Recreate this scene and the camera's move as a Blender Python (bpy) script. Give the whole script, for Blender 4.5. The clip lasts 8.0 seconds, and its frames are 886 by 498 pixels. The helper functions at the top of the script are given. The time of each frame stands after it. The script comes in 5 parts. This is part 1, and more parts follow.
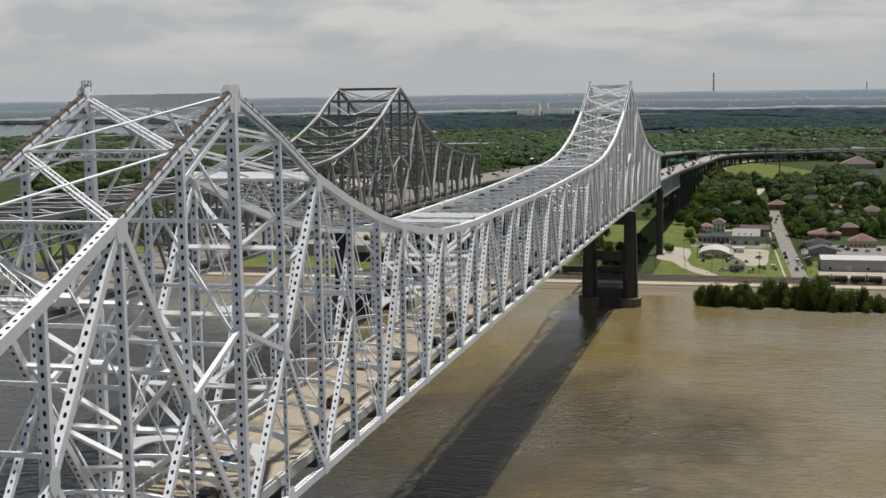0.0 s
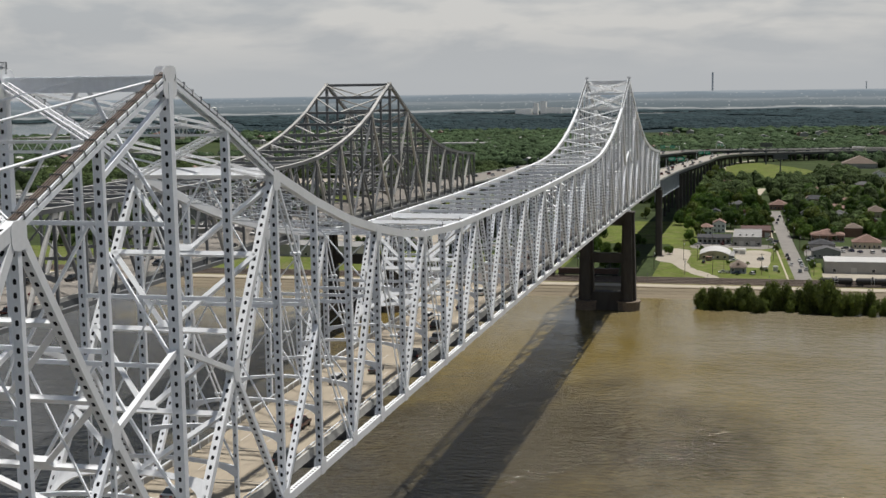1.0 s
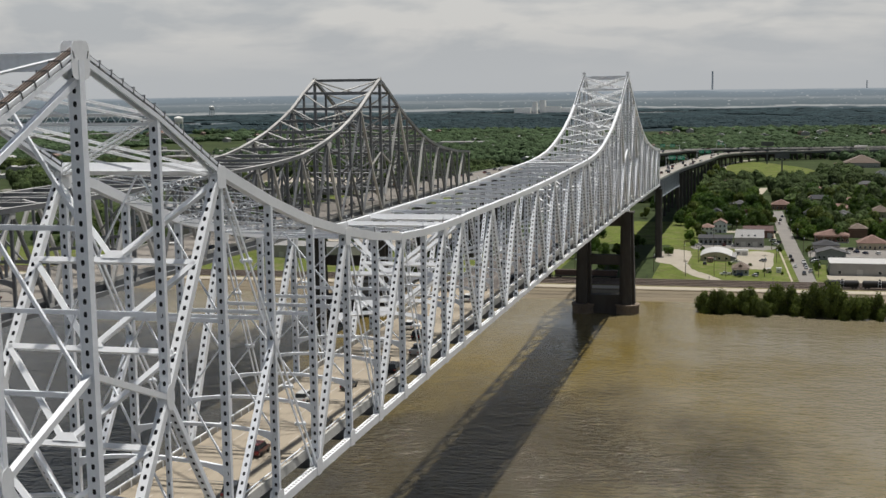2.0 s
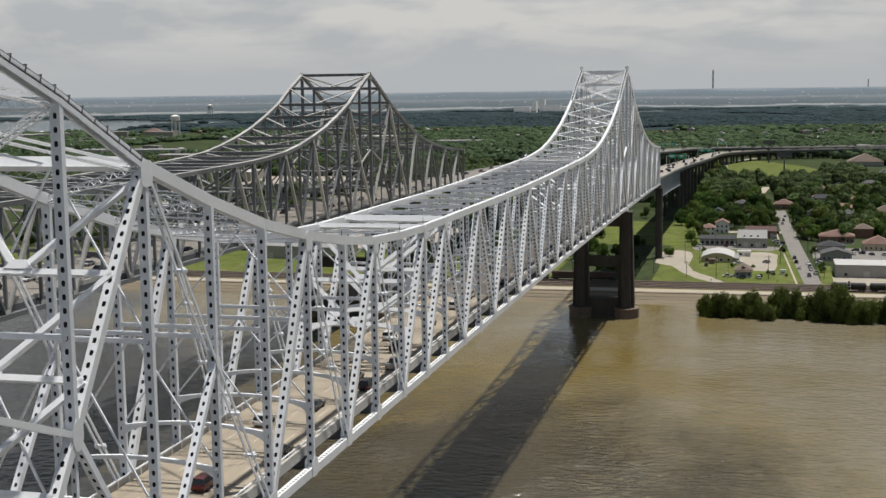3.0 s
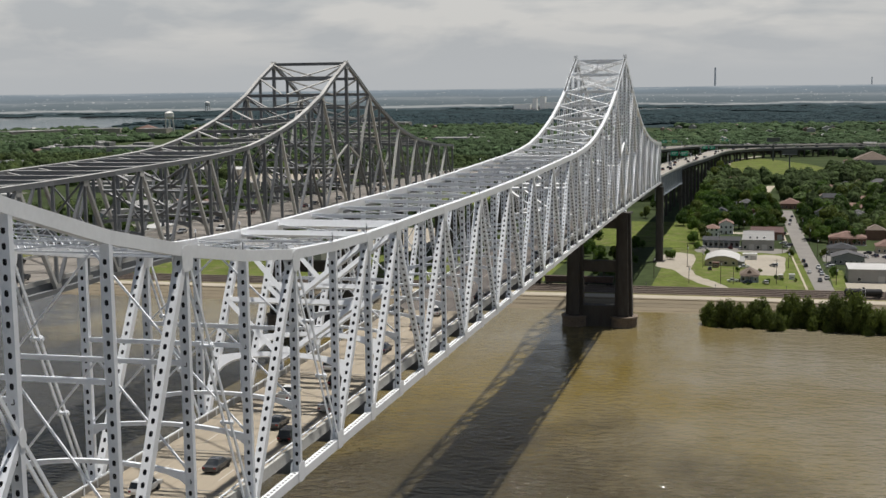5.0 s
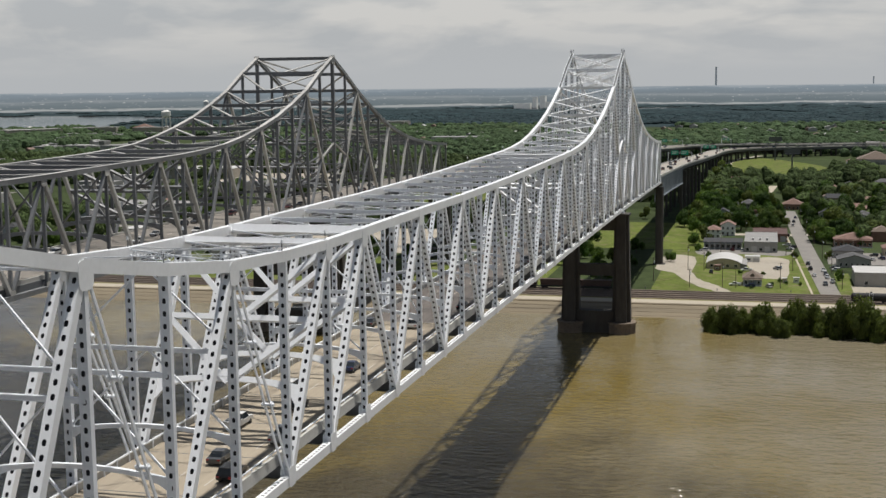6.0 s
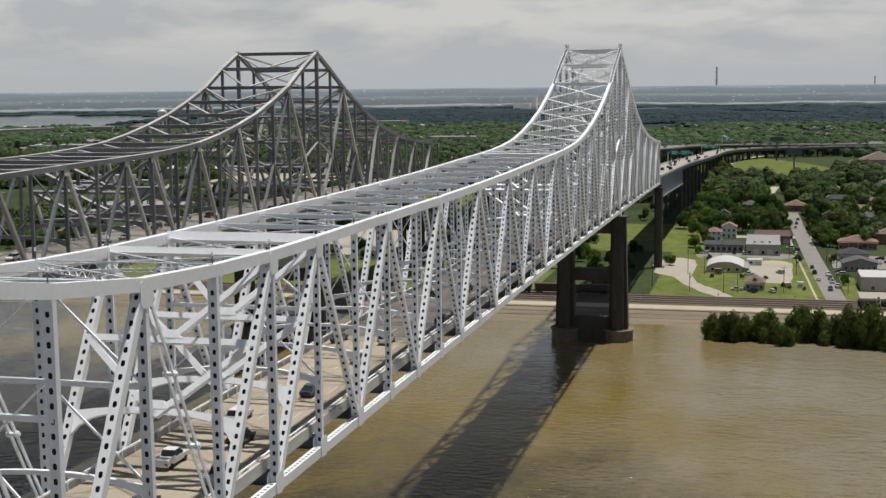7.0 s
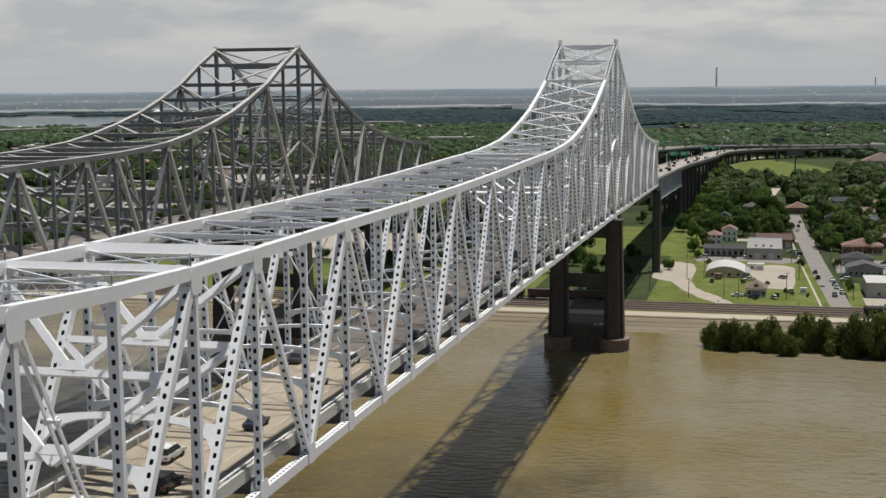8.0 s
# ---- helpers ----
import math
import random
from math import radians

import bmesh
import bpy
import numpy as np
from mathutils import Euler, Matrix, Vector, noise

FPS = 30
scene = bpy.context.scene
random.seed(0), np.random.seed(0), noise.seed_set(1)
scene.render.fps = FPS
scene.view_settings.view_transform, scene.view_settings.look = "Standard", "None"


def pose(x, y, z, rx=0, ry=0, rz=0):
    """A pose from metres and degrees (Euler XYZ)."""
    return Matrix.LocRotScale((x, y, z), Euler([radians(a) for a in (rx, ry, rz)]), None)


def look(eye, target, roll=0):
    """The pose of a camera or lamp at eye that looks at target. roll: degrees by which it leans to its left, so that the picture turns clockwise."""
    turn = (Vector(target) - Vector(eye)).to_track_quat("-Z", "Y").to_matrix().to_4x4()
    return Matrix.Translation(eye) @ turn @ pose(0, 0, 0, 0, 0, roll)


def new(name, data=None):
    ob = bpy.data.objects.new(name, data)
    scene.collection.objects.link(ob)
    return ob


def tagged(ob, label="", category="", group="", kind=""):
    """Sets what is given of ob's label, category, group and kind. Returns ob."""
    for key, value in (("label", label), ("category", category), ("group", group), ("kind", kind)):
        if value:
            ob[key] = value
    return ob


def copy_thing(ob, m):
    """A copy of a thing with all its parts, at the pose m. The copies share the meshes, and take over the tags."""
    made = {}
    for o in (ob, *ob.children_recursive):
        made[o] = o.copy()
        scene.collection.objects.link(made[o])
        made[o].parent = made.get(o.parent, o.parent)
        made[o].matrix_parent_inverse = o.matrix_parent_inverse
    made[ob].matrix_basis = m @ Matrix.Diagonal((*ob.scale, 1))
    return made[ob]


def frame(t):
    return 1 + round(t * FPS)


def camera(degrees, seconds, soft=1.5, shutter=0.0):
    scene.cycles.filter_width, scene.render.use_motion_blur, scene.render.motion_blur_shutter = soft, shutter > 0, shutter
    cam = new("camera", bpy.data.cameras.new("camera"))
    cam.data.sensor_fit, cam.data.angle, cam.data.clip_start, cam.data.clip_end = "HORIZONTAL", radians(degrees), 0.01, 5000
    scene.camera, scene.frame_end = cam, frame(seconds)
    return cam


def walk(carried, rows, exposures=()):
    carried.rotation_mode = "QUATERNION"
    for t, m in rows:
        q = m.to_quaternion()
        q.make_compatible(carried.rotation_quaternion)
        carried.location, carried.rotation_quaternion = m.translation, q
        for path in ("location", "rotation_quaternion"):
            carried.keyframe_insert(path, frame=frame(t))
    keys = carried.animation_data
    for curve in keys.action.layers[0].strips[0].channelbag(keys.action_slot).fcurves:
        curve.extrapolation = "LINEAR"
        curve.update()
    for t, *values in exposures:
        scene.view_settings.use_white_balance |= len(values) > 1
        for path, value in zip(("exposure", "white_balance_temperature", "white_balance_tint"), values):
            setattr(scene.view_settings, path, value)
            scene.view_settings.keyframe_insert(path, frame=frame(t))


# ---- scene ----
# ---- camera ----
cam = camera(38.0, 8.0)
ROWS = [
    (0.0, 73.914, -148.424, 108.344, 14.168, -7.176, -0.899),
    (0.5, 72.892, -137.677, 107.352, 14.132, -7.173, -0.885),
    (1.0, 71.907, -126.916, 106.380, 14.107, -7.178, -0.871),
    (1.5, 70.958, -116.141, 105.429, 14.093, -7.188, -0.855),
    (2.0, 70.044, -105.352, 104.500, 14.087, -7.204, -0.839),
    (2.5, 69.167, -94.549, 103.591, 14.089, -7.224, -0.821),
    (3.0, 68.325, -83.732, 102.704, 14.096, -7.246, -0.803),
    (3.5, 67.519, -72.901, 101.837, 14.108, -7.269, -0.783),
    (4.0, 66.750, -62.056, 100.992, 14.124, -7.291, -0.762),
    (4.5, 66.016, -51.198, 100.168, 14.140, -7.313, -0.740),
    (5.0, 65.318, -40.325, 99.364, 14.157, -7.331, -0.718),
    (5.5, 64.657, -29.439, 98.582, 14.173, -7.345, -0.694),
    (6.0, 64.031, -18.538, 97.821, 14.186, -7.353, -0.669),
    (6.5, 63.441, -7.624, 97.081, 14.195, -7.354, -0.643),
    (7.0, 62.887, 3.305, 96.361, 14.198, -7.348, -0.616),
    (7.5, 62.369, 14.247, 95.663, 14.194, -7.331, -0.588),
    (8.0, 61.887, 25.203, 94.986, 14.182, -7.304, -0.559),
]


def aim(x, y, z, yaw, pitch, roll):
    a, b = radians(yaw), radians(pitch)
    way = Vector((-math.sin(a) * math.cos(b), math.cos(a) * math.cos(b), math.sin(b)))
    return look((x, y, z), Vector((x, y, z)) + 10 * way, roll)


walk(cam, [(t, aim(*row)) for t, *row in ROWS])
scene.view_settings.exposure = 0.0

# ---- light ----
SUN = Vector((0.152, 0.15, 1.0)).normalized()
lamp = bpy.data.lights.new("sun", "SUN")
lamp.energy, lamp.angle, lamp.color = 4.9, radians(1.4), (1.0, 0.965, 0.915)
sun = new("sun", lamp)
sun.matrix_world = look((0, 0, 400), Vector((0, 0, 400)) - SUN)

world = bpy.data.worlds.new("sky")
scene.world = world
world.use_nodes = True


def sky():
    n, l = world.node_tree.nodes, world.node_tree.links
    n.clear()
    out, bg = n.new("ShaderNodeOutputWorld"), n.new("ShaderNodeBackground")
    tex = n.new("ShaderNodeTexSky")
    tex.sky_type, tex.sun_disc = "NISHITA", False
    tex.sun_elevation, tex.sun_rotation = math.asin(SUN.z), math.atan2(SUN.x, SUN.y)
    tex.dust_density, tex.air_density = 3.0, 1.2
    geo = n.new("ShaderNodeTexCoord")
    # the layer of cloud: direction divided by its height gives flat, receding banks
    sep = n.new("ShaderNodeSeparateXYZ")
    l.new(geo.outputs["Generated"], sep.inputs[0])
    lift = n.new("ShaderNodeMath")
    lift.operation = "MAXIMUM"
    lift.inputs[1].default_value = 0.0
    l.new(sep.outputs[2], lift.inputs[0])
    plus = n.new("ShaderNodeMath")
    plus.operation = "ADD"
    plus.inputs[1].default_value = 0.22
    l.new(lift.outputs[0], plus.inputs[0])
    flat = n.new("ShaderNodeVectorMath")
    flat.operation = "DIVIDE"
    l.new(geo.outputs["Generated"], flat.inputs[0])
    com = n.new("ShaderNodeCombineXYZ")
    for i in range(3):
        l.new(plus.outputs[0], com.inputs[i])
    l.new(com.outputs[0], flat.inputs[1])
    big, small = n.new("ShaderNodeTexNoise"), n.new("ShaderNodeTexNoise")
    big.inputs["Scale"].default_value, big.inputs["Detail"].default_value = 1.7, 6
    big.inputs["Distortion"].default_value = 0.6
    small.inputs["Scale"].default_value, small.inputs["Detail"].default_value = 3.6, 8
    for t in (big, small):
        l.new(flat.outputs[0], t.inputs["Vector"])
    mul = n.new("ShaderNodeMath")
    mul.operation = "MULTIPLY_ADD"
    mul.inputs[1].default_value = 0.60
    l.new(small.outputs["Fac"], mul.inputs[0])
    l.new(big.outputs["Fac"], mul.inputs[2])
    ramp = n.new("ShaderNodeValToRGB")
    e = ramp.color_ramp.elements
    e[0].position, e[0].color = 0.73, (0.465, 0.485, 0.508, 1)
    e[1].position, e[1].color = 0.93, (0.645, 0.638, 0.625, 1)
    l.new(mul.outputs[0], ramp.inputs[0])
    # towards the horizon the layer turns to an even pale grey
    low = n.new("ShaderNodeMapRange")
    low.inputs[1].default_value, low.inputs[2].default_value = 0.006, 0.045
    l.new(lift.outputs[0], low.inputs[0])
    mixh = n.new("ShaderNodeMix")
    mixh.data_type = "RGBA"
    mixh.inputs[6].default_value = (0.502, 0.522, 0.542, 1)
    l.new(low.outputs[0], mixh.inputs[0])
    l.new(ramp.outputs[0], mixh.inputs[7])
    dim = n.new("ShaderNodeMix")
    dim.data_type, dim.blend_type = "RGBA", "MULTIPLY"
    dim.inputs[0].default_value = 1.0
    dim.inputs[7].default_value = (0.1, 0.1, 0.1, 1)
    l.new(tex.outputs[0], dim.inputs[6])
    mix = n.new("ShaderNodeMix")
    mix.data_type = "RGBA"
    mix.inputs[0].default_value = 0.86
    l.new(dim.outputs[2], mix.inputs[6])
    l.new(mixh.outputs[2], mix.inputs[7])
    # higher up the layer breaks and lets deeper blue through
    high = n.new("ShaderNodeMapRange")
    high.inputs[1].default_value, high.inputs[2].default_value = 0.09, 0.34
    l.new(lift.outputs[0], high.inputs[0])
    deep = n.new("ShaderNodeMix")
    deep.data_type, deep.blend_type = "RGBA", "MULTIPLY"
    deep.inputs[7].default_value = (0.22, 0.275, 0.375, 1)
    l.new(high.outputs[0], deep.inputs[0])
    l.new(mix.outputs[2], deep.inputs[6])
    l.new(deep.outputs[2], bg.inputs[0])
    bg.inputs[1].default_value = 1.0
    l.new(bg.outputs[0], out.inputs[0])


sky()

# ---- materials ----
def material(name, base, rough=0.6, metal=0.0, vary=0.12, scale=0.4, fine=6.0, stain=None, stain_at=0.62, bump=0.0, bump_scale=8.0, bump_deep=0.2, island=0.0, each=0.0, stretch=None, spec=0.5):
    """Paint, stone, earth: a base colour, two scales of variation, an optional stain and relief."""
    m = bpy.data.materials.new(name)
    m.use_nodes = True
    n, l = m.node_tree.nodes, m.node_tree.links
    b = n["Principled BSDF"]
    b.inputs["Roughness"].default_value, b.inputs["Metallic"].default_value = rough, metal
    b.inputs["Specular IOR Level"].default_value = spec
    geo = n.new("ShaderNodeTexCoord")
    src = geo.outputs["Object"]
    if stretch:
        mp = n.new("ShaderNodeMapping")
        mp.inputs["Scale"].default_value = stretch
        l.new(src, mp.inputs[0])
        src = mp.outputs[0]
    big, small = n.new("ShaderNodeTexNoise"), n.new("ShaderNodeTexNoise")
    big.inputs["Scale"].default_value, big.inputs["Detail"].default_value = scale, 5
    small.inputs["Scale"].default_value, small.inputs["Detail"].default_value = fine, 4
    l.new(src, big.inputs["Vector"])
    l.new(src, small.inputs["Vector"])
    add = n.new("ShaderNodeMath")
    add.operation = "ADD"
    l.new(big.outputs["Fac"], add.inputs[0])
    l.new(small.outputs["Fac"], add.inputs[1])
    rng = n.new("ShaderNodeMapRange")
    rng.inputs[1].default_value, rng.inputs[2].default_value = 0.6, 1.4
    rng.inputs[3].default_value, rng.inputs[4].default_value = 1 - vary, 1 + vary
    l.new(add.outputs[0], rng.inputs[0])
    value = rng.outputs[0]
    for amount, kind in ((each, "obj"), (island, "isl")):
        if not amount:
            continue
        r = n.new("ShaderNodeObjectInfo") if kind == "obj" else n.new("ShaderNodeNewGeometry")
        rr = n.new("ShaderNodeMapRange")
        rr.inputs[3].default_value, rr.inputs[4].default_value = 1 - amount, 1 + amount
        l.new(r.outputs["Random" if kind == "obj" else "Random Per Island"], rr.inputs[0])
        mu = n.new("ShaderNodeMath")
        mu.operation = "MULTIPLY"
        l.new(value, mu.inputs[0])
        l.new(rr.outputs[0], mu.inputs[1])
        value = mu.outputs[0]
    col = n.new("ShaderNodeVectorMath")
    col.operation = "SCALE"
    col.inputs[0].default_value = base[:3]
    l.new(value, col.inputs["Scale"])
    out = col.outputs[0]
    if stain:
        st = n.new("ShaderNodeTexNoise")
        st.inputs["Scale"].default_value, st.inputs["Detail"].default_value = scale * 2.3, 8
        st.inputs["Roughness"].default_value = 0.7
        l.new(src, st.inputs["Vector"])
        sr = n.new("ShaderNodeMapRange")
        sr.inputs[1].default_value, sr.inputs[2].default_value = stain_at, stain_at + 0.12
        l.new(st.outputs["Fac"], sr.inputs[0])
        mx = n.new("ShaderNodeMix")
        mx.data_type = "RGBA"
        mx.inputs[7].default_value = (*stain, 1)
        l.new(sr.outputs[0], mx.inputs[0])
        l.new(out, mx.inputs[6])
        out = mx.outputs[2]
    l.new(out, b.inputs["Base Color"])
    if bump:
        bn = n.new("ShaderNodeTexNoise")
        bn.inputs["Scale"].default_value, bn.inputs["Detail"].default_value = bump_scale, 5
        l.new(src, bn.inputs["Vector"])
        bp = n.new("ShaderNodeBump")
        bp.inputs["Strength"].default_value, bp.inputs["Distance"].default_value = min(1.0, bump), bump_deep
        l.new(bn.outputs["Fac"], bp.inputs["Height"])
        l.new(bp.outputs[0], b.inputs["Normal"])
    return m


STEEL = material("silver_grey_bridge_paint", (0.77, 0.79, 0.82), 0.42, 0.0, 0.10, 0.12, 1.7, (0.33, 0.31, 0.28), 0.70, each=0.05)
STEEL_LIGHT = material("fresh_light_grey_paint", (0.76, 0.77, 0.78), 0.42, 0.0, 0.07, 0.12, 1.7, (0.42, 0.40, 0.36), 0.72, each=0.04)
# the old paint in two tones: sunlit members pale, shaded members dark
STEEL_OLD_LIGHT = material("sunlit_beige_grey_paint", (0.45, 0.44, 0.415), 0.45, 0.0, 0.2, 0.10, 1.5, (0.20, 0.16, 0.125), 0.60, each=0.25)
STEEL_OLD = material("weathered_shaded_grey_paint", (0.165, 0.17, 0.175), 0.5, 0.0, 0.2, 0.10, 1.5, (0.11, 0.09, 0.075), 0.62, each=0.25)
RUST = material("rusty_walkway_planks", (0.130, 0.098, 0.080), 0.85, 0.0, 0.35, 0.8, 5.0, (0.07, 0.05, 0.04), 0.55)
# shade inside the box members, given as a near-black colour
INSIDE = material("box_inside_shade", (0.02, 0.02, 0.022), 0.9, 0.0, 0.3)
DARKSTEEL = material("dark_grimy_steel", (0.09, 0.095, 0.10), 0.6, 0.0, 0.2, 0.3, 3.0)
ROAD = material("tan_concrete_roadway", (0.30, 0.255, 0.190), 0.85, 0.0, 0.14, 0.05, 0.9, (0.215, 0.18, 0.135), 0.53, stretch=(2.6, 0.08, 1))
ROAD_DARK = material("dark_streaked_roadway", (0.125, 0.108, 0.094), 0.85, 0.0, 0.2, 0.05, 0.9, (0.065, 0.058, 0.053), 0.50, stretch=(2.6, 0.08, 1))
ROAD_GREY = material("grey_weathered_roadway", (0.20, 0.18, 0.155), 0.85, 0.0, 0.14, 0.05, 0.9, (0.19, 0.17, 0.15), 0.60, stretch=(1.6, 0.25, 1))
ROAD_PALE = material("pale_viaduct_concrete", (0.30, 0.272, 0.232), 0.85, 0.0, 0.12, 0.05, 0.9, (0.22, 0.20, 0.175), 0.60)
PARAPET = material("pale_concrete_parapet", (0.42, 0.41, 0.38), 0.8, 0.0, 0.15, 0.2, 2.0, (0.2, 0.18, 0.15), 0.62)
PAINT = material("road_marking_paint", (0.42, 0.38, 0.33), 0.7, 0.0, 0.2, 0.5, 4.0)
PIER = material("dark_stained_pier_concrete", (0.055, 0.050, 0.044), 0.9, 0.0, 0.3, 0.08, 0.8, (0.045, 0.038, 0.033), 0.5, bump=0.4, bump_scale=1.5, stretch=(1, 1, 0.25))
PIER_FOOT = material("brown_brick_pier_foot", (0.165, 0.128, 0.095), 0.9, 0.0, 0.3, 0.3, 2.0, (0.07, 0.06, 0.05), 0.55, bump=0.4)
GIRDER = material("blue_grey_girder_paint", (0.27, 0.30, 0.33), 0.6, 0.0, 0.2, 0.1, 1.2, (0.17, 0.16, 0.15), 0.6)
GREEN_SIGN = material("green_road_sign", (0.01, 0.30, 0.17), 0.5, 0.0, 0.05)


def water():
    m = bpy.data.materials.new("muddy_river_water")
    m.use_nodes = True
    n, l = m.node_tree.nodes, m.node_tree.links
    b = n["Principled BSDF"]
    geo = n.new("ShaderNodeTexCoord")

    def noise_at(scale, detail, stretch, rough=0.5, turn=0.0):
        mp, t = n.new("ShaderNodeMapping"), n.new("ShaderNodeTexNoise")
        mp.inputs["Scale"].default_value = stretch
        mp.inputs["Rotation"].default_value = (0, 0, turn)
        t.inputs["Scale"].default_value, t.inputs["Detail"].default_value, t.inputs["Roughness"].default_value = scale, detail, rough
        l.new(geo.outputs["Object"], mp.inputs[0])
        l.new(mp.outputs[0], t.inputs["Vector"])
        return t.outputs["Fac"]

    def ranged(fac, a, b, lo, hi):
        r = n.new("ShaderNodeMapRange")
        for i, v in enumerate((a, b, lo, hi), 1):
            r.inputs[i].default_value = v
        l.new(fac, r.inputs[0])
        return r.outputs[0]

    def blend(fac, a, b):
        m2 = n.new("ShaderNodeMix")
        m2.data_type = "RGBA"
        l.new(fac, m2.inputs[0])
        for slot, v in ((6, a), (7, b)):
            if isinstance(v, tuple):
                m2.inputs[slot].default_value = (*v, 1)
            else:
                l.new(v, m2.inputs[slot])
        return m2.outputs[2]

    def times(a, b, op="MULTIPLY"):
        q = n.new("ShaderNodeMath")
        q.operation = op
        for slot, v in ((0, a), (1, b)):
            if isinstance(v, float):
                q.inputs[slot].default_value = v
            else:
                l.new(v, q.inputs[slot])
        return q.outputs[0]

    # silt: golden brown, with paler grey-brown drifts
    axes = n.new("ShaderNodeSeparateXYZ")
    l.new(geo.outputs["Object"], axes.inputs[0])
    across = ranged(axes.outputs[0], 0.0, 140.0, -0.11, 0.22)
    silt = ranged(times(noise_at(0.013, 6, (1.0, 0.45, 1), 0.6, 0.25), across, "ADD"), 0.36, 0.62, 0, 1)
    body = blend(silt, (0.158, 0.118, 0.038), (0.195, 0.168, 0.114))
    # cloud shade and clearer water painted dark upstream, torn edge against the muddy current
    drift = n.new("ShaderNodeVectorMath")
    drift.operation = "DOT_PRODUCT"
    drift.inputs[1].default_value = (0.8, 0.6, 0.0)
    l.new(geo.outputs["Object"], drift.inputs[0])
    torn = times(times(noise_at(0.017, 8, (1.0, 0.55, 1), 0.72, 0.2), 330.0), drift.outputs["Value"], "ADD")
    # a second dark patch of painted cloud shade, mid-river
    spot = n.new("ShaderNodeMapping")
    spot.vector_type = "TEXTURE"
    spot.inputs["Location"].default_value, spot.inputs["Scale"].default_value, spot.inputs["Rotation"].default_value = (0, 246, 0), (74, 88, 1), (0, 0, 0.35)
    l.new(geo.outputs["Object"], spot.inputs[0])
    away = n.new("ShaderNodeVectorMath")
    away.operation = "LENGTH"
    l.new(spot.outputs[0], away.inputs[0])
    shade_patch = ranged(times(away.outputs["Value"], times(noise_at(0.026, 8, (1.0, 0.6, 1), 0.7, -0.2), 2.2), "ADD"), 1.6, 2.35, 1.0, 0)
    upstream = ranged(torn, 250.0, 320.0, 1, 0)
    # both darkened areas together; they also ripple more
    clear = times(upstream, shade_patch, "MAXIMUM")
    l.new(blend(shade_patch, blend(upstream, body, (0.045, 0.045, 0.044)), (0.066, 0.054, 0.030)), b.inputs["Base Color"])
    b.inputs["IOR"].default_value = 1.33
    b.inputs["Specular IOR Level"].default_value = 0.85
    l.new(ranged(noise_at(0.016, 4, (0.6, 1, 1), 0.6, 0.1), 0.35, 0.68, 0.06, 0.12), b.inputs["Roughness"])
    # waves: short crested chop, longer ripples, and calmer drifts between the gusts
    swell, chop = noise_at(0.12, 3, (0.60, 1.0, 1), 0.6, 0.30), noise_at(0.48, 3, (0.6, 1.0, 1), 0.5, -0.25)
    gust = ranged(noise_at(0.011, 5, (0.6, 1, 1), 0.65, 0.3), 0.38, 0.62, 0.45, 1.0)
    # the lee of the far bank lies calmer
    lee = ranged(axes.outputs[1], 300.0, 450.0, 1.0, 0.25)
    fine = noise_at(1.7, 2, (0.7, 1.0, 1), 0.5, 0.1)
    bp = n.new("ShaderNodeBump")
    bp.inputs["Distance"].default_value = 2.8
    l.new(times(times(times(gust, 0.75), times(clear, 0.25), "ADD"), lee), bp.inputs["Strength"])
    l.new(times(times(swell, times(chop, 0.8), "ADD"), times(fine, 0.12), "ADD"), bp.inputs["Height"])
    l.new(bp.outputs[0], b.inputs["Normal"])
    return m


def leaves(name, base, light, **k):
    """Leaf sprays: a matt upper side and light that passes through the leaf."""
    m = material(name, base, 0.7, 0, 0.35, 0.2, 1.5, spec=0.25, **k)
    n, l = m.node_tree.nodes, m.node_tree.links
    b, out = n["Principled BSDF"], n["Material Output"]
    through_leaf, mix = n.new("ShaderNodeBsdfTranslucent"), n.new("ShaderNodeMixShader")
    tint = n.new("ShaderNodeVectorMath")
    tint.operation = "MULTIPLY"
    tint.inputs[1].default_value = light
    l.new(b.inputs["Base Color"].links[0].from_socket, tint.inputs[0])
    l.new(tint.outputs[0], through_leaf.inputs[0])
    mix.inputs[0].default_value = 0.4
    l.new(b.outputs[0], mix.inputs[1])
    l.new(through_leaf.outputs[0], mix.inputs[2])
    l.new(mix.outputs[0], out.inputs[0])
    return m


WATER = water()
POOL = material("pale_far_water", (0.20, 0.21, 0.21), 0.08, 0, 0.1, 0.002, 0.02)
GRASS = material("mown_grass", (0.098, 0.122, 0.028), 0.95, 0, 0.5, 0.06, 0.7, (0.155, 0.138, 0.075), 0.52, spec=0.1)
GRASS_DRY = material("dry_levee_grass", (0.19, 0.175, 0.075), 0.95, 0, 0.3, 0.04, 0.6, (0.11, 0.13, 0.04), 0.55, spec=0.1)
LAND = material("rough_green_land", (0.040, 0.054, 0.021), 0.95, 0, 0.5, 0.02, 0.2, (0.10, 0.09, 0.062), 0.64, spec=0.1)
REVET = material("concrete_river_slope", (0.17, 0.138, 0.09), 0.9, 0, 0.3, 0.05, 0.7, (0.10, 0.082, 0.055), 0.52, stretch=(0.15, 1.5, 1))
WALK = material("pale_concrete_walk", (0.36, 0.315, 0.245), 0.85, 0, 0.1, 0.1, 1.0)
BALLAST = material("brown_railway_ballast", (0.12, 0.09, 0.07), 0.95, 0, 0.3, 0.2, 3.0, (0.08, 0.065, 0.05), 0.55)
RAIL = material("worn_rail_steel", (0.16, 0.13, 0.11), 0.5, 0.3, 0.2)
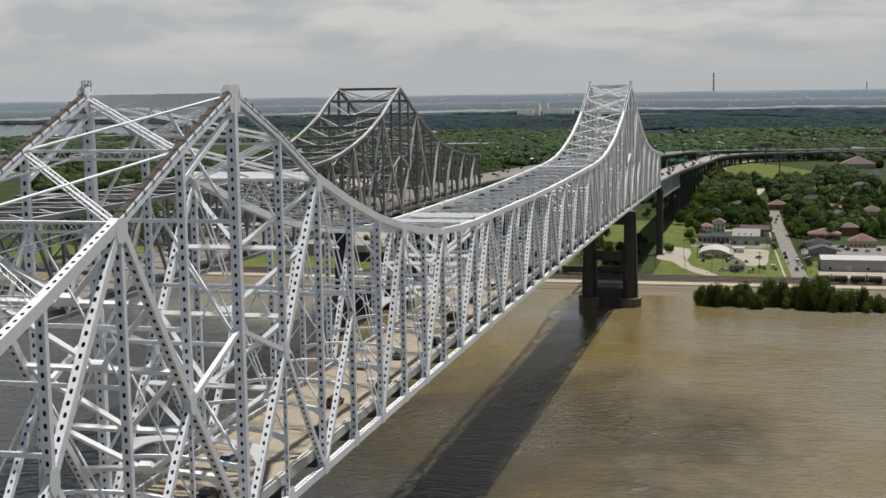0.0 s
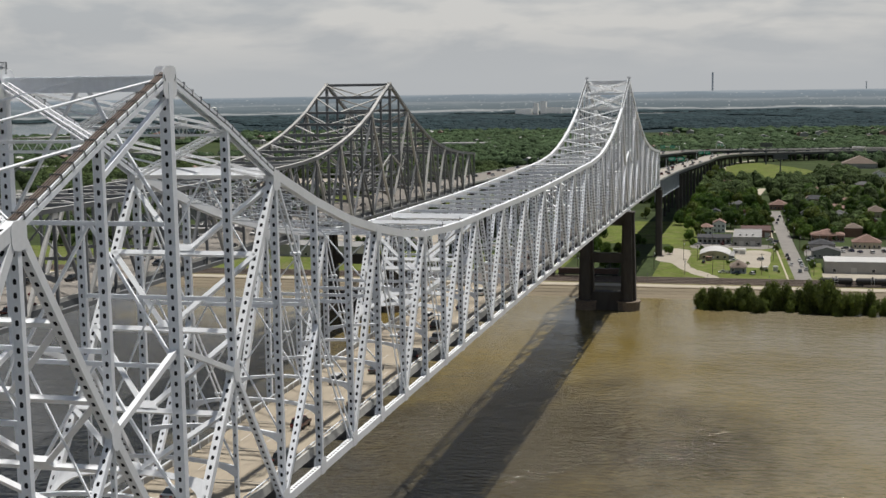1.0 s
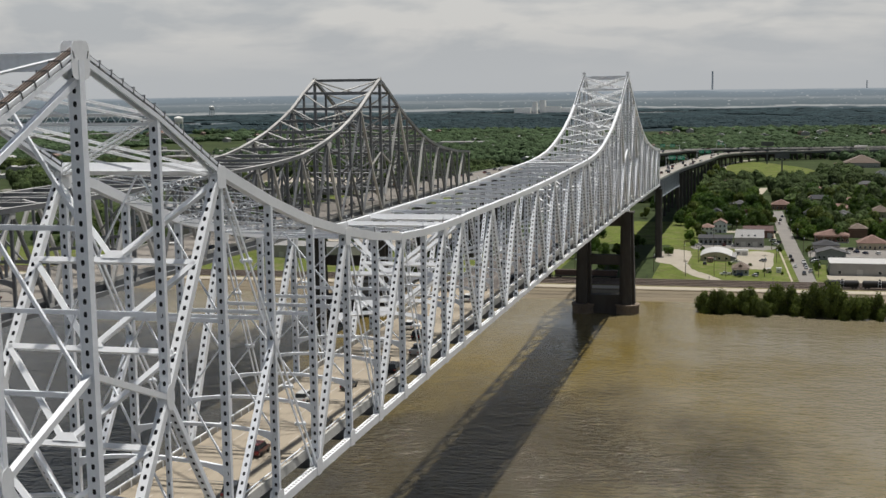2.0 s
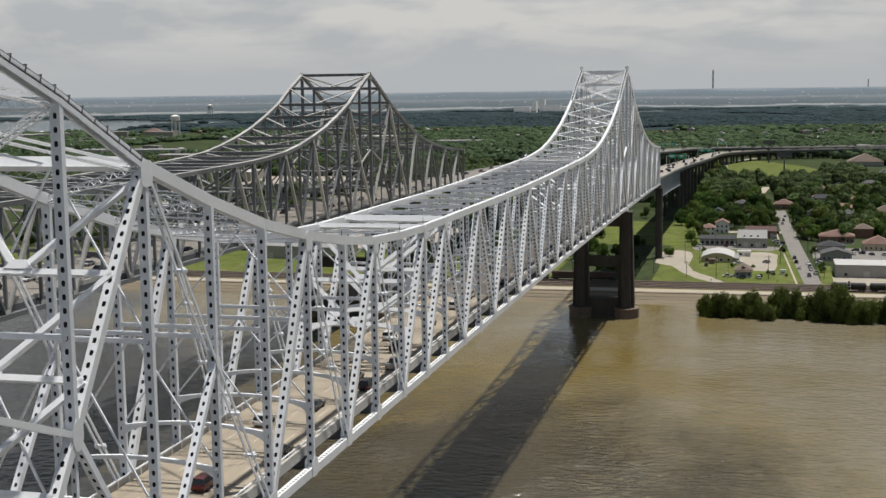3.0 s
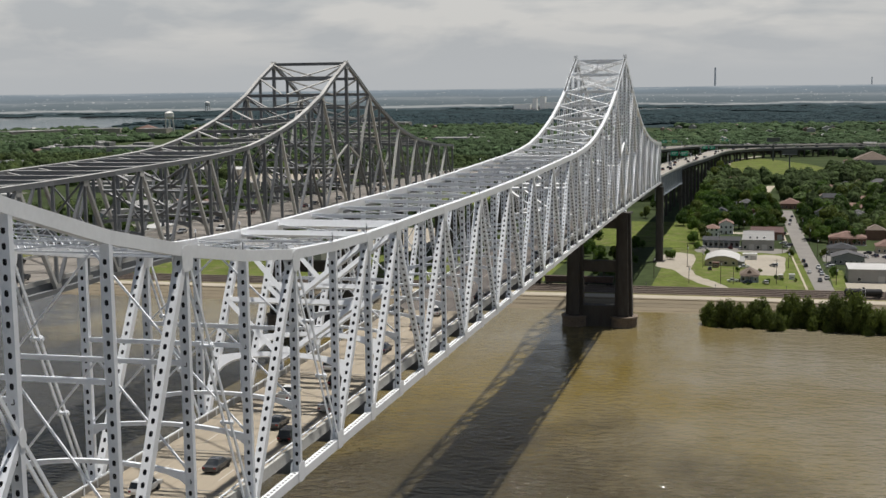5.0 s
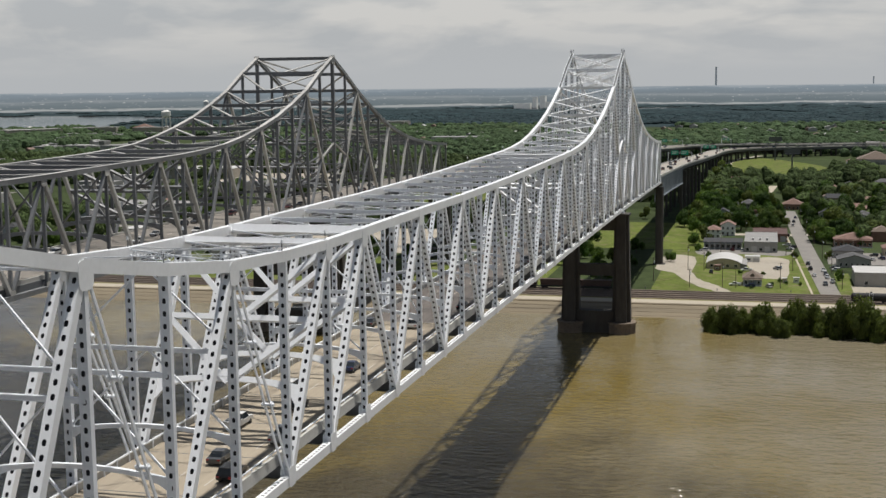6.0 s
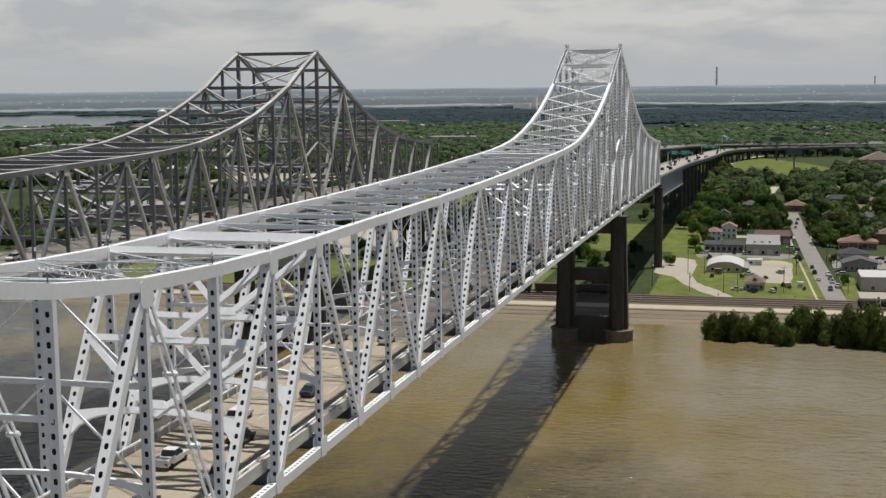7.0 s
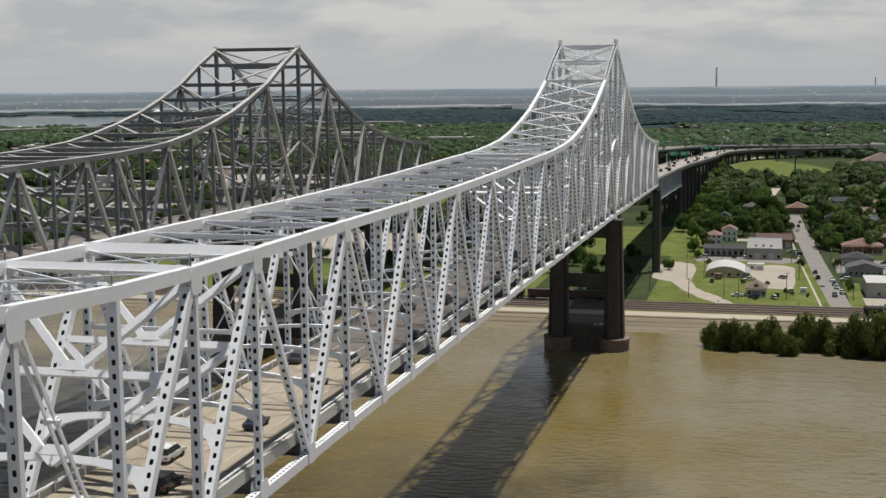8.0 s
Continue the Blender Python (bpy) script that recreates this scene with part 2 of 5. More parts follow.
ASPHALT = material("grey_street_asphalt", (0.195, 0.180, 0.162), 0.9, 0, 0.2, 0.1, 1.5, (0.13, 0.123, 0.115), 0.6)
LOT = material("pale_shell_lot", (0.32, 0.285, 0.23), 0.95, 0, 0.2, 0.06, 0.8, (0.27, 0.24, 0.18), 0.58)
LEAF = [leaves("dark_green_leaves", (0.045, 0.084, 0.017), (1.5, 1.6, 0.9), island=0.4, each=0.28),
        leaves("mid_green_leaves", (0.070, 0.115, 0.022), (1.5, 1.6, 0.9), island=0.4, each=0.28),
        leaves("olive_willow_leaves", (0.085, 0.112, 0.024), (1.5, 1.5, 0.9), island=0.4, each=0.2)]
WOODS = material("mixed_green_woods", (0.050, 0.072, 0.026), 0.85, 0, 0.4, 0.008, 0.05, (0.088, 0.115, 0.03), 0.54, bump=1.0, bump_scale=0.3, bump_deep=3.0, island=0.5, spec=0.1)
# distance haze is mixed into the colours of FAR_WOODS and MID_WOODS
FAR_WOODS = material("haze_tinted_far_woods", (0.024, 0.039, 0.043), 0.9, 0, 0.4, 0.004, 0.03, (0.032, 0.048, 0.044), 0.58, island=0.25, spec=0.1)
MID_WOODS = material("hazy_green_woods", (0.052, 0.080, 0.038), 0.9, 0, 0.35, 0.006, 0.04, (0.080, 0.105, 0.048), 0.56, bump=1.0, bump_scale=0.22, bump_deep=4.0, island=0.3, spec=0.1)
BARK = material("grey_brown_bark", (0.10, 0.075, 0.055), 0.9, 0, 0.3, 1.0, 6.0)

# ---- mesh tools ----
class Build:
    """Collects faces of one mesh."""

    def __init__(self):
        self.v, self.f, self.inner = [], [], set()

    def add(self, verts, faces, inner=False):
        n = len(self.v)
        if inner:
            self.inner.update(range(len(self.f), len(self.f) + len(faces)))
        self.v.extend(tuple(p) for p in verts)
        self.f.extend(tuple(n + i for i in f) for f in faces)
        return self

    def hexa(self, p):
        """Eight corners: four of one end, four of the other, both in the same turn."""
        return self.add(p, [(3, 2, 1, 0), (4, 5, 6, 7), (0, 1, 5, 4), (1, 2, 6, 5), (2, 3, 7, 6), (3, 0, 4, 7)])

    def box(self, x0, x1, y0, y1, z0, z1):
        return self.hexa([(x0, y0, z0), (x1, y0, z0), (x1, y1, z0), (x0, y1, z0), (x0, y0, z1), (x1, y0, z1), (x1, y1, z1), (x0, y1, z1)])

    def beam(self, a, b, w, h, side=(1, 0, 0), off=(0, 0)):
        """A bar from a to b, w wide along side, h deep across it; off shifts it in that section."""
        a, b = Vector(a), Vector(b)
        d = (b - a).normalized()
        s = Vector(side)
        s = (s - d * s.dot(d)).normalized()
        u = s.cross(d)
        o = s * off[0] + u * off[1]
        c = [s * (-w / 2) - u * (h / 2), s * (w / 2) - u * (h / 2), s * (w / 2) + u * (h / 2), s * (-w / 2) + u * (h / 2)]
        return self.hexa([a + o + q for q in c] + [b + o + q for q in c])

    def tube(self, a, b, r0, r1=None, n=8):
        a, b = Vector(a), Vector(b)
        r1 = r0 if r1 is None else r1
        d = (b - a).normalized()
        s = d.orthogonal().normalized()
        u = d.cross(s)
        ring = [(s * math.cos(2 * math.pi * i / n) + u * math.sin(2 * math.pi * i / n)) for i in range(n)]
        verts = [a + q * r0 for q in ring] + [b + q * r1 for q in ring]
        faces = [(i, (i + 1) % n, n + (i + 1) % n, n + i) for i in range(n)] + [tuple(range(n - 1, -1, -1)), tuple(range(n, 2 * n))]
        return self.add(verts, faces)

    def prism(self, outline, low, high, axis="z"):
        """A flat outline raised from low to high along an axis."""
        n = len(outline)
        put = {"z": lambda p, h: (p[0], p[1], h), "x": lambda p, h: (h, p[0], p[1]), "y": lambda p, h: (p[0], h, p[1])}[axis]
        verts = [put(p, low) for p in outline] + [put(p, high) for p in outline]
        faces = [(i, (i + 1) % n, n + (i + 1) % n, n + i) for i in range(n)] + [tuple(range(n - 1, -1, -1)), tuple(range(n, 2 * n))]
        return self.add(verts, faces)

    def sheet(self, a, b, s, half, hole_w, hole_l, pitch, lift):
        """A cover plate from a to b with a row of oval holes, half as wide as its half width to each side of the line; lift: its offset."""
        length = (b - a).length
        d = (b - a) / length
        n = int((length - 1.2) / pitch)
        if n < 1:
            q = [a + lift - s * half, a + lift + s * half, b + lift + s * half, b + lift - s * half]
            return self.add(q, [(0, 1, 2, 3)])
        rest = (length - n * pitch) / 2
        o = a + lift
        for t0, t1 in ((0, rest), (length - rest, length)):
            self.add([o + d * t0 - s * half, o + d * t0 + s * half, o + d * t1 + s * half, o + d * t1 - s * half], [(0, 1, 2, 3)])
        for i in range(n):
            t = rest + pitch * (i + 0.5)
            c, p = o + d * t, pitch / 2
            w1, w2, l1, l2 = hole_w / 2, hole_w * 0.27, hole_l / 2, hole_l * 0.27
            corner = [c - s * half - d * p, c + s * half - d * p, c + s * half + d * p, c - s * half + d * p]
            rim = [c - s * w2 - d * l1, c + s * w2 - d * l1, c + s * w1 - d * l2, c + s * w1 + d * l2,
                   c + s * w2 + d * l1, c - s * w2 + d * l1, c - s * w1 + d * l2, c - s * w1 - d * l2]
            self.add(corner + rim, [(0, 1, 5, 4), (1, 2, 7, 6), (2, 3, 9, 8), (3, 0, 11, 10), (0, 4, 11), (1, 6, 5), (2, 8, 7), (3, 10, 9)])
        return self

    def member(self, a, b, w, h, side=(1, 0, 0), hole=(0.36, 0.52, 1.2), one=False):
        """A riveted box member: two side plates with lips and two perforated cover plates. one: only the upper plate is pierced."""
        a, b = Vector(a), Vector(b)
        d = (b - a).normalized()
        s = Vector(side)
        s = (s - d * s.dot(d)).normalized()
        u = s.cross(d)
        self.beam(a, b, 0.06, h, s, (-(w / 2 - 0.03), 0))
        self.beam(a, b, 0.06, h, s, (w / 2 - 0.03, 0))
        for i, k in enumerate((h / 2 - 0.04, -(h / 2 - 0.04))):
            self.sheet(a, b, s, w / 2 - 0.06, hole[0], hole[1], 1e9 if one and i else hole[2], u * k)
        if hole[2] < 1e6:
            # near-black liner sheets: the shade inside the box, painted behind the holes
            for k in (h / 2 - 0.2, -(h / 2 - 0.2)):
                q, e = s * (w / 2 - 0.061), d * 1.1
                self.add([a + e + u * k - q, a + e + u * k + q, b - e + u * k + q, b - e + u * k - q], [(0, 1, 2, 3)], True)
        return self

    def lattice(self, a, b, depth, w=0.12, pitch=None, side=None):
        """A laced strut: two angles with zigzag lacing between, depth apart along side."""
        a, b = Vector(a), Vector(b)
        d = (b - a).normalized()
        s = Vector(side or (0, 0, 1))
        s = (s - d * s.dot(d)).normalized()
        self.beam(a + s * depth / 2, b + s * depth / 2, w, 0.14, s)
        self.beam(a - s * depth / 2, b - s * depth / 2, w, 0.14, s)
        n = max(2, int((b - a).length / (pitch or depth * 0.9)))
        for i in range(n):
            p, q = a + (b - a) * (i / n), a + (b - a) * ((i + 1) / n)
            k = 1 if i % 2 else -1
            self.beam(p + s * (k * depth / 2), q - s * (k * depth / 2), 0.09, 0.05, s.cross(d))
        return self

    def mesh(self, name, mat):
        me = bpy.data.meshes.new(name)
        me.from_pydata(self.v, [], self.f)
        me.materials.append(mat)
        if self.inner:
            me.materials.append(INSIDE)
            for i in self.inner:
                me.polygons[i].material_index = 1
        me.update()
        return me


def part(name, b, mat, parent, label=""):
    """One mesh of its own under a thing or a part."""
    ob = new(name, b if isinstance(b, bpy.types.Mesh) else b.mesh(name, mat))
    ob.parent = parent
    return tagged(ob, label)


def thing(name, label, category, group="", at=(0, 0, 0), turn=0.0, kind=""):
    ob = new(name)
    ob.empty_display_size = 0.5
    ob.matrix_basis = pose(*at, 0, 0, turn)
    return tagged(ob, label, category, group, kind)


def solid(name, b, mat, label, category="", kind="", group=""):
    return tagged(new(name, b.mesh(name, mat)), label, category, group, kind)


def bend(points, s):
    """The place and heading at s along a smooth line through points (x, y, z)."""
    n = len(points) - 1
    i = min(int(s), n - 1)
    t = s - i
    p = [Vector(points[max(0, min(n, i + j))]) for j in (-1, 0, 1, 2)]
    at = 0.5 * ((2 * p[1]) + (p[2] - p[0]) * t + (2 * p[0] - 5 * p[1] + 4 * p[2] - p[3]) * t * t + (3 * p[1] - p[0] - 3 * p[2] + p[3]) * t ** 3)
    return at

# ---- the two cantilever truss bridges ----
P = 15.0                     # panel length
N = 32                       # panels between the towers
ARM = 12                     # panels of an anchor arm
MAIN_TOP = [107.8, 102.1, 95.4, 90.6, 86.5, 83.4, 80.9, 79.1, 78.2, 77.7, 77.5, 77.4, 77.25, 77.1, 76.95, 76.9, 76.86]
ARM_TOP = [107.8, 101.7, 95.1, 89.3, 84.0, 79.4, 75.9, 73.1, 71.0, 69.3, 67.9, 66.8, 66.0]


def top_z(k):
    if k < 0:
        return ARM_TOP[-k]
    if k > N:
        return ARM_TOP[k - N]
    return MAIN_TOP[min(k, N - k)]


def low_z(k):
    return 51.55 - 1.85e-5 * (k * P - 60) ** 2


def deck_z(k):
    return low_z(k) + 2.35


def hub_z(k):
    return low_z(k) + 21.2


def tower_of(k):
    """Panels from the nearer tower, its node, and the way along the span that leads off from it."""
    base = 0 if k < N / 2 else N
    return abs(k - base), base, 1 if k >= base else -1


def web():
    """All web members as (kind, node a, node b); a node is (level, k)."""
    out = []
    for base in (0, N):
        for way in (1, -1):
            arm = (way < 0) == (base == 0)
            q = lambda j: base + way * j
            out += [("heavy", ("T", q(2)), ("H", q(1))), ("heavy", ("H", q(1)), ("B", q(0))), ("brace", ("B", q(2)), ("H", q(1))), ("strut", ("M", q(0)), ("H", q(1)))]
            link = "heavy" if arm else "eyebar"
            out += [(link, ("T", q(2)), ("H", q(3))), (link, ("H", q(3)), ("B", q(4))), ("brace", ("B", q(2)), ("H", q(3)))]
            out += [("heavy", ("T", q(5)), ("B", q(4)))]
            bar = "brace" if arm else "eyebar"
            out += [(bar, ("T", q(5)), ("B", q(6))), ("heavy", ("T", q(7)), ("B", q(6))), (bar, ("T", q(7)), ("B", q(8))), ("heavy", ("T", q(9)), ("B", q(8)))]
            if arm:
                out += [("brace", ("T", q(9)), ("B", q(10))), ("heavy", ("T", q(11)), ("B", q(10))), ("brace", ("T", q(11)), ("B", q(12)))]
            else:
                out += [("heavy", ("T", q(10)), ("B", q(9)))]
                for j in (10, 12, 14):
                    out += [("brace", ("T", q(j)), ("B", q(j + 1))), ("heavy", ("T", q(j + 2)), ("B", q(j + 1)))]
    return out


def truss_bridge(root, cx, half, y0, paint, light, near):
    """near: perforated members, laced bracing and all small steel; otherwise plainer members."""
    HEIGHT = {"T": top_z, "B": low_z, "H": hub_z, "M": lambda k: low_z(k) + 26.9}

    def at(level, k, x):
        return Vector((cx + x, y0 + k * P, HEIGHT[level](k)))

    ks = range(-ARM, N + ARM + 1)
    sides = (half, -half)
    X = Vector((1, 0, 0))
    hubs = {base + w * j for base in (0, N) for w in (1, -1) for j in (1, 3)}

    def rod(name, a, b, w, h, mat=paint, hole=None, label="", side=(1, 0, 0), one=False):
        m = Build()
        if near and hole:
            m.member(a, b, w, h, side, hole, one)
        elif near:
            m.member(a, b, w, h, side, (0.1, 0.1, 1e9))
        else:
            m.beam(a, b, w, h, side)
        return part(name, m, mat, root, label)

    def chord_chain(a, b):
        """The eyebar chain that takes the place of the upper chord beside a tower: grimy bars over a lighter lower plate."""
        m = Build()
        for dx in (-0.16, 0.16):
            m.beam(a, b, 0.11, 0.42, (1, 0, 0), (dx, 0.34))
        part("eyebar_chain", m, DARKSTEEL, root, "grimy dark eyebars of the upper chord")
        m = Build()
        for dx in (-0.46, 0.46):
            m.beam(a, b, 0.14, 0.3, (1, 0, 0), (dx, 0.38))
            m.beam(a, b, 0.14, 0.5, (1, 0, 0), (dx, -0.25))
        part("eyebar_chain", m, paint, root, "light grey eyebars of the upper chord")

    for x in sides:
        for k in ks:
            t, b = at("T", k, x), at("B", k, x)
            if k < ks[-1]:
                t2, b2 = at("T", k + 1, x), at("B", k + 1, x)
                j, base, way = tower_of(k if k >= 0 and k < N or k > N else k + 1)
                pierced = k < -2 or k >= N + 2
                if near and (-2 <= k < 2 or N - 2 <= k < N + 2):
                    chord_chain(t, t2)
                else:
                    rod("top_chord", t, t2, 1.0 if near else 1.3, 1.25 if near else 1.15, light if near else paint, (0.36, 0.52, 1.25) if pierced else None, "smooth light grey box chord", one=True)
                # thin added plate paints the sunlit top edge of the chord
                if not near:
                    part("cover_plate", Build().beam(t, t2, 1.35, 0.1, (1, 0, 0), (0, 0.63)), light, root, "thin pale plate giving the chord a painted sunlit top edge")
                rod("bottom_chord", b, b2, 0.95 if near else 1.2, 1.2, light if near else paint, (0.36, 0.42, 0.95), "light grey box chord with pierced top plate", one=False)
            # posts
            if k in (-ARM, N + ARM):
                rod("post", t, b, 0.8, 0.8, paint, (0.38, 0.54, 1.2))
            elif abs(k) == 1 or abs(k - N) == 1:
                h = at("H", k, x)
                rod("post", t, h, 0.98, 0.62, paint, (0.36, 0.52, 1.2))
                rod("post", h, b, 0.5, 0.42, paint, (0.2, 0.4, 1.3))
            else:
                w = 1.25 if k in (0, N) else (0.78 if 10 <= k <= 22 else 0.98)
                rod("post", t - Vector((0, 0, 0.5)), b, w, 0.95 if k in (0, N) else 0.62, paint, (0.36, 0.52, 1.2))
            # gussets: rounded plates on both faces of a joint
            for level, c, size in (("T", t, 1.55 if k % N == 0 else 1.15), ("B", b, 1.1)):
                if level == "T" and k % N and (tower_of(k)[0] in (1, 3, 4, 6, 8, 11, 13, 15)):
                    continue
                m = Build()
                drop = 0.75 if level == "T" else -0.5
                if k % N == 0 and level == "T":
                    drop = 0.5
                ring = [(c.y + size * 1.05 * math.copysign(abs(math.cos(a)) ** 0.5, math.cos(a)), c.z - drop + size * 1.15 * math.copysign(abs(math.sin(a)) ** 0.5, math.sin(a))) for a in [2 * math.pi * (i + 0.5) / 14 for i in range(14)]]
                for dx in (-0.56, 0.52):
                    m.prism(ring, c.x + dx, c.x + dx + 0.04, "x")
                part("gusset_plate", m, light, root)
        for kind, (la, ka), (lb, kb) in web():
            a, b = at(la, ka, x), at(lb, kb, x)
            if kind == "heavy":
                rod("diagonal", a, b, 1.0, 0.9, light, (0.38, 0.54, 1.2), "light grey box diagonal with oval holes")
            elif kind == "brace":
                rod("diagonal", a, b, 0.86, 0.66, paint, (0.32, 0.48, 1.15))
            elif kind == "strut":
                rod("hub_strut", a, b, 0.62, 0.62, light)
            else:
                m = Build()
                if near:
                    for dx in (-0.36, 0.36):
                        m.beam(a + X * dx, b + X * dx, 0.16, 0.34)
                    for f in (0.33, 0.62) if lb == "B" else (0.5,):
                        c = a.lerp(b, f)
                        m.tube(c - X * 0.75, c + X * 0.75, 0.2, n=10)
                        for dx in (-0.46, 0.46):
                            m.tube(c + X * (dx - 0.1), c + X * (dx + 0.1), 0.38, n=10)
                else:
                    m.beam(a, b, 0.85, 0.6)
                part("eyebar", m, paint, root, "pair of thin pinned steel bars")
        if near:
            rod("tower_strut", at("T", 0, x) - Vector((0, 0, 2.2)), at("T", -1, x) - Vector((0, 0, 3.6)), 0.6, 0.6, paint)
        # joint plates where the sub-struts meet
        for k in sorted(hubs):
            h = at("H", k, x)
            m = Build()
            f = 0.55 if tower_of(k)[0] == 3 and 0 < k < N else 1.0
            ring = [(h.y + 0.95 * f * math.cos(a), h.z + 1.5 * f * math.sin(a)) for a in [2 * math.pi * (i + 0.5) / 10 for i in range(10)]]
            for dx in (-0.56, 0.52):
                m.prism(ring, h.x + dx, h.x + dx + 0.04, "x")
            part("hub_plate", m, light, root)

    # cross frames between the two trusses
    def strut(a, b, w, h, mat=paint, name="cross_strut", side=(0, 1, 0)):
        rod(name, a, b, w, h, mat, side=side)

    def chevron(lo_l, lo_r, up_l, up_r, w, down, mat=paint, side=(0, 1, 0)):
        mid = (lo_l + lo_r) / 2 if down else (up_l + up_r) / 2
        for end in ((up_l, up_r) if down else (lo_l, lo_r)):
            part("sway_brace", Build().beam(mid, end, w, w, side), mat, root)

    def arch(l, r, rise, deep, mat=light, down=Vector((0, 0, -1))):
        """The portal strut over the road, with its rounded knees, hung in the plane that down names."""
        n = 16
        y = down.cross(l - r).normalized() * 0.22
        verts, faces = [], []
        for i in range(n + 1):
            e = abs(2 * i / n - 1)
            top = l.lerp(r, i / n) - down * (0.9 * (1 - e * e))
            low = top + down * (deep + rise * e ** 7)
            verts += [low - y, low + y, top + y, top - y]
            if i:
                q = 4 * i
                faces += [(q - 4 + j, q - 4 + (j + 1) % 4, q + (j + 1) % 4, q + j) for j in range(4)]
        faces += [(3, 2, 1, 0), (4 * n, 4 * n + 1, 4 * n + 2, 4 * n + 3)]
        m = Build().add(verts, faces)
        part("portal_arch", m, mat, root)

    seen = range(-5, N + ARM + 1) if near else range(4, N + ARM + 1)
    b = Vector((0, 0, 1))
    main = {0, 2, 5, 7, 9, 10, 12, 14, 16}
    for k in ks:
        l, r = at("T", k, -half), at("T", k, half)
        j = tower_of(k)[0]
        zt, zd = l.z, deck_z(k) + 6.9
        if near and (j in (1, 9) or k == -2) and k < N - 4:
            m = Build().lattice(l - b * 0.5, r - b * 0.5, 0.95, 0.3, 0.7)
            m.beam(l + b * 0.08, r + b * 0.08, 0.95 if k == -2 else 0.6, 0.14, (0, 1, 0))
            part("cross_strut", m, light, root, "white cross strut with laced web")
        elif near and 20 < k < N and j in (2, 3, 4, 5, 6, 8):
            strut(l, r, 0.55, 0.75, light)
        elif near and j % 32 and j in (2, 3, 4, 5, 6, 8, 9):
            part("cross_strut", Build().lattice(l + b * 0.1, r + b * 0.1, 1.0), light, root, "laced steel cross strut")
        else:
            strut(l, r, 0.5 if near else 0.8, 0.6 if near else 1.1)
            # added pale flange: the strut's sunlit top edge as colour
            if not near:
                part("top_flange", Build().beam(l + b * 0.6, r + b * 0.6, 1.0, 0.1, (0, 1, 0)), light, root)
        if k not in seen or (not near and k % 2) or (near and k in (8, 9, N - 8, N - 9)):
            continue
        hung = near and 10 < k < N - 10
        levels = 1 if hung else max(2, round((zt - zd) / 17)) if near else (3 if j < 3 else 2 if j < 6 else 1)
        zs = [zt - 0.2] + [zt + (zd - zt) * (i + 1) / levels for i in range(levels)]
        for i, z in enumerate(zs[1:], 1):
            pl, pr = Vector((l.x, l.y, z)), Vector((r.x, r.y, z))
            ul, ur = Vector((l.x, l.y, zs[i - 1])), Vector((r.x, r.y, zs[i - 1]))
            if i == levels:
                arch(pl, pr, 1.0, 0.45 if near else 0.9, paint)
            else:
                strut(pl, pr, 0.36, 0.5)
            if near and (j in main or i == levels) and j != 9 and not (hung and k % 2):
                chevron(pl, pr, ul, ur, 0.16 if hung else 0.2 if j else 0.34, False)
            elif not near:
                chevron(pl, pr, ul, ur, 0.42, i % 2 == 1)
    # inclined portals in the plane of the heavy diagonals
    portals = []
    for base in (0, N):
        for way in (1, -1):
            arm = (way < 0) == (base == 0)
            portals += [(base + way * 2, base, (0.22, 0.42, 0.62), 0.6)]
            if not arm:
                portals += [(base + way * 9, base + way * 8, (0.34,), 0.72), (base + way * 10, base + way * 9, (0.34,), 0.72)]
    for kt, kb, cuts, w in portals:
        if kt < -6:
            continue
        tl, tr, bl, br = at("T", kt, -half), at("T", kt, half), at("B", kb, -half), at("B", kb, half)
        last = (deck_z(kb) + 7.6 - bl.z) / (tl.z - bl.z)
        fr = [0.03, *cuts, 1 - last]
        for i in range(1, len(fr)):
            ul, ur, ll, lr = tl.lerp(bl, fr[i - 1]), tr.lerp(br, fr[i - 1]), tl.lerp(bl, fr[i]), tr.lerp(br, fr[i])
            slope = (bl - tl).normalized()
            flat = Vector((1, 0, 0)).cross(slope)
            coat = light if near else paint
            chevron(ll, lr, ul, ur, w, True, coat, flat)
            arch(ll, lr, 2.6, 0.72, coat, slope) if i == len(fr) - 1 else strut(ll, lr, w, w, coat, side=flat)
            # joint plate where the braces meet the strut
            c = (ll + lr) / 2 - slope * (0.9 if i == len(fr) - 1 else 0.4)
            part("gusset_plate", Build().hexa([c + X * a * e + slope * g + flat * f for f in (-0.39, 0.39) for a, e, g in ((-1, 0.8, -0.75), (1, 0.8, -0.75), (1, 1.5, 0.2), (-1, 1.5, 0.2))]), coat, root)
    # plate girders across the top at the ends of the suspended span and at the tower shoulders
    for k, deep in ((2, 0.8), (N - 2, 0.8), (N + 2, 0.8), (9, 0.9), (10, 0.95), (N - 10, 0.95), (0, 1.6), (N, 1.6)) if near else ():
        l, r = at("T", k, -half), at("T", k, half)
        wide = 0.7 if k % N == 0 else 1.7
        foot = {2: ("H", 1), 9: ("B", 8), 10: ("B", 9)}.get(k)
        if foot:
            # head of a portal, in the portal's own plane
            slope = (at(*foot, half) - r).normalized()
            flat = X.cross(slope)
            l, r = l + b * 0.3, r + b * 0.3
            m = Build().beam(l + slope * 0.1, r + slope * 0.1, 0.8, 0.75 if k == 9 else 1.15, flat)
            m.beam(l + slope * (0.5 if k == 9 else 0.7), r + slope * (0.5 if k == 9 else 0.7), 1.0, 0.07, flat)
            part("plate_girder", m, light, root, "light grey box girder across the top")
            continue
        if k % N == 0:
            l, r = l - b * 0.75, r - b * 0.75
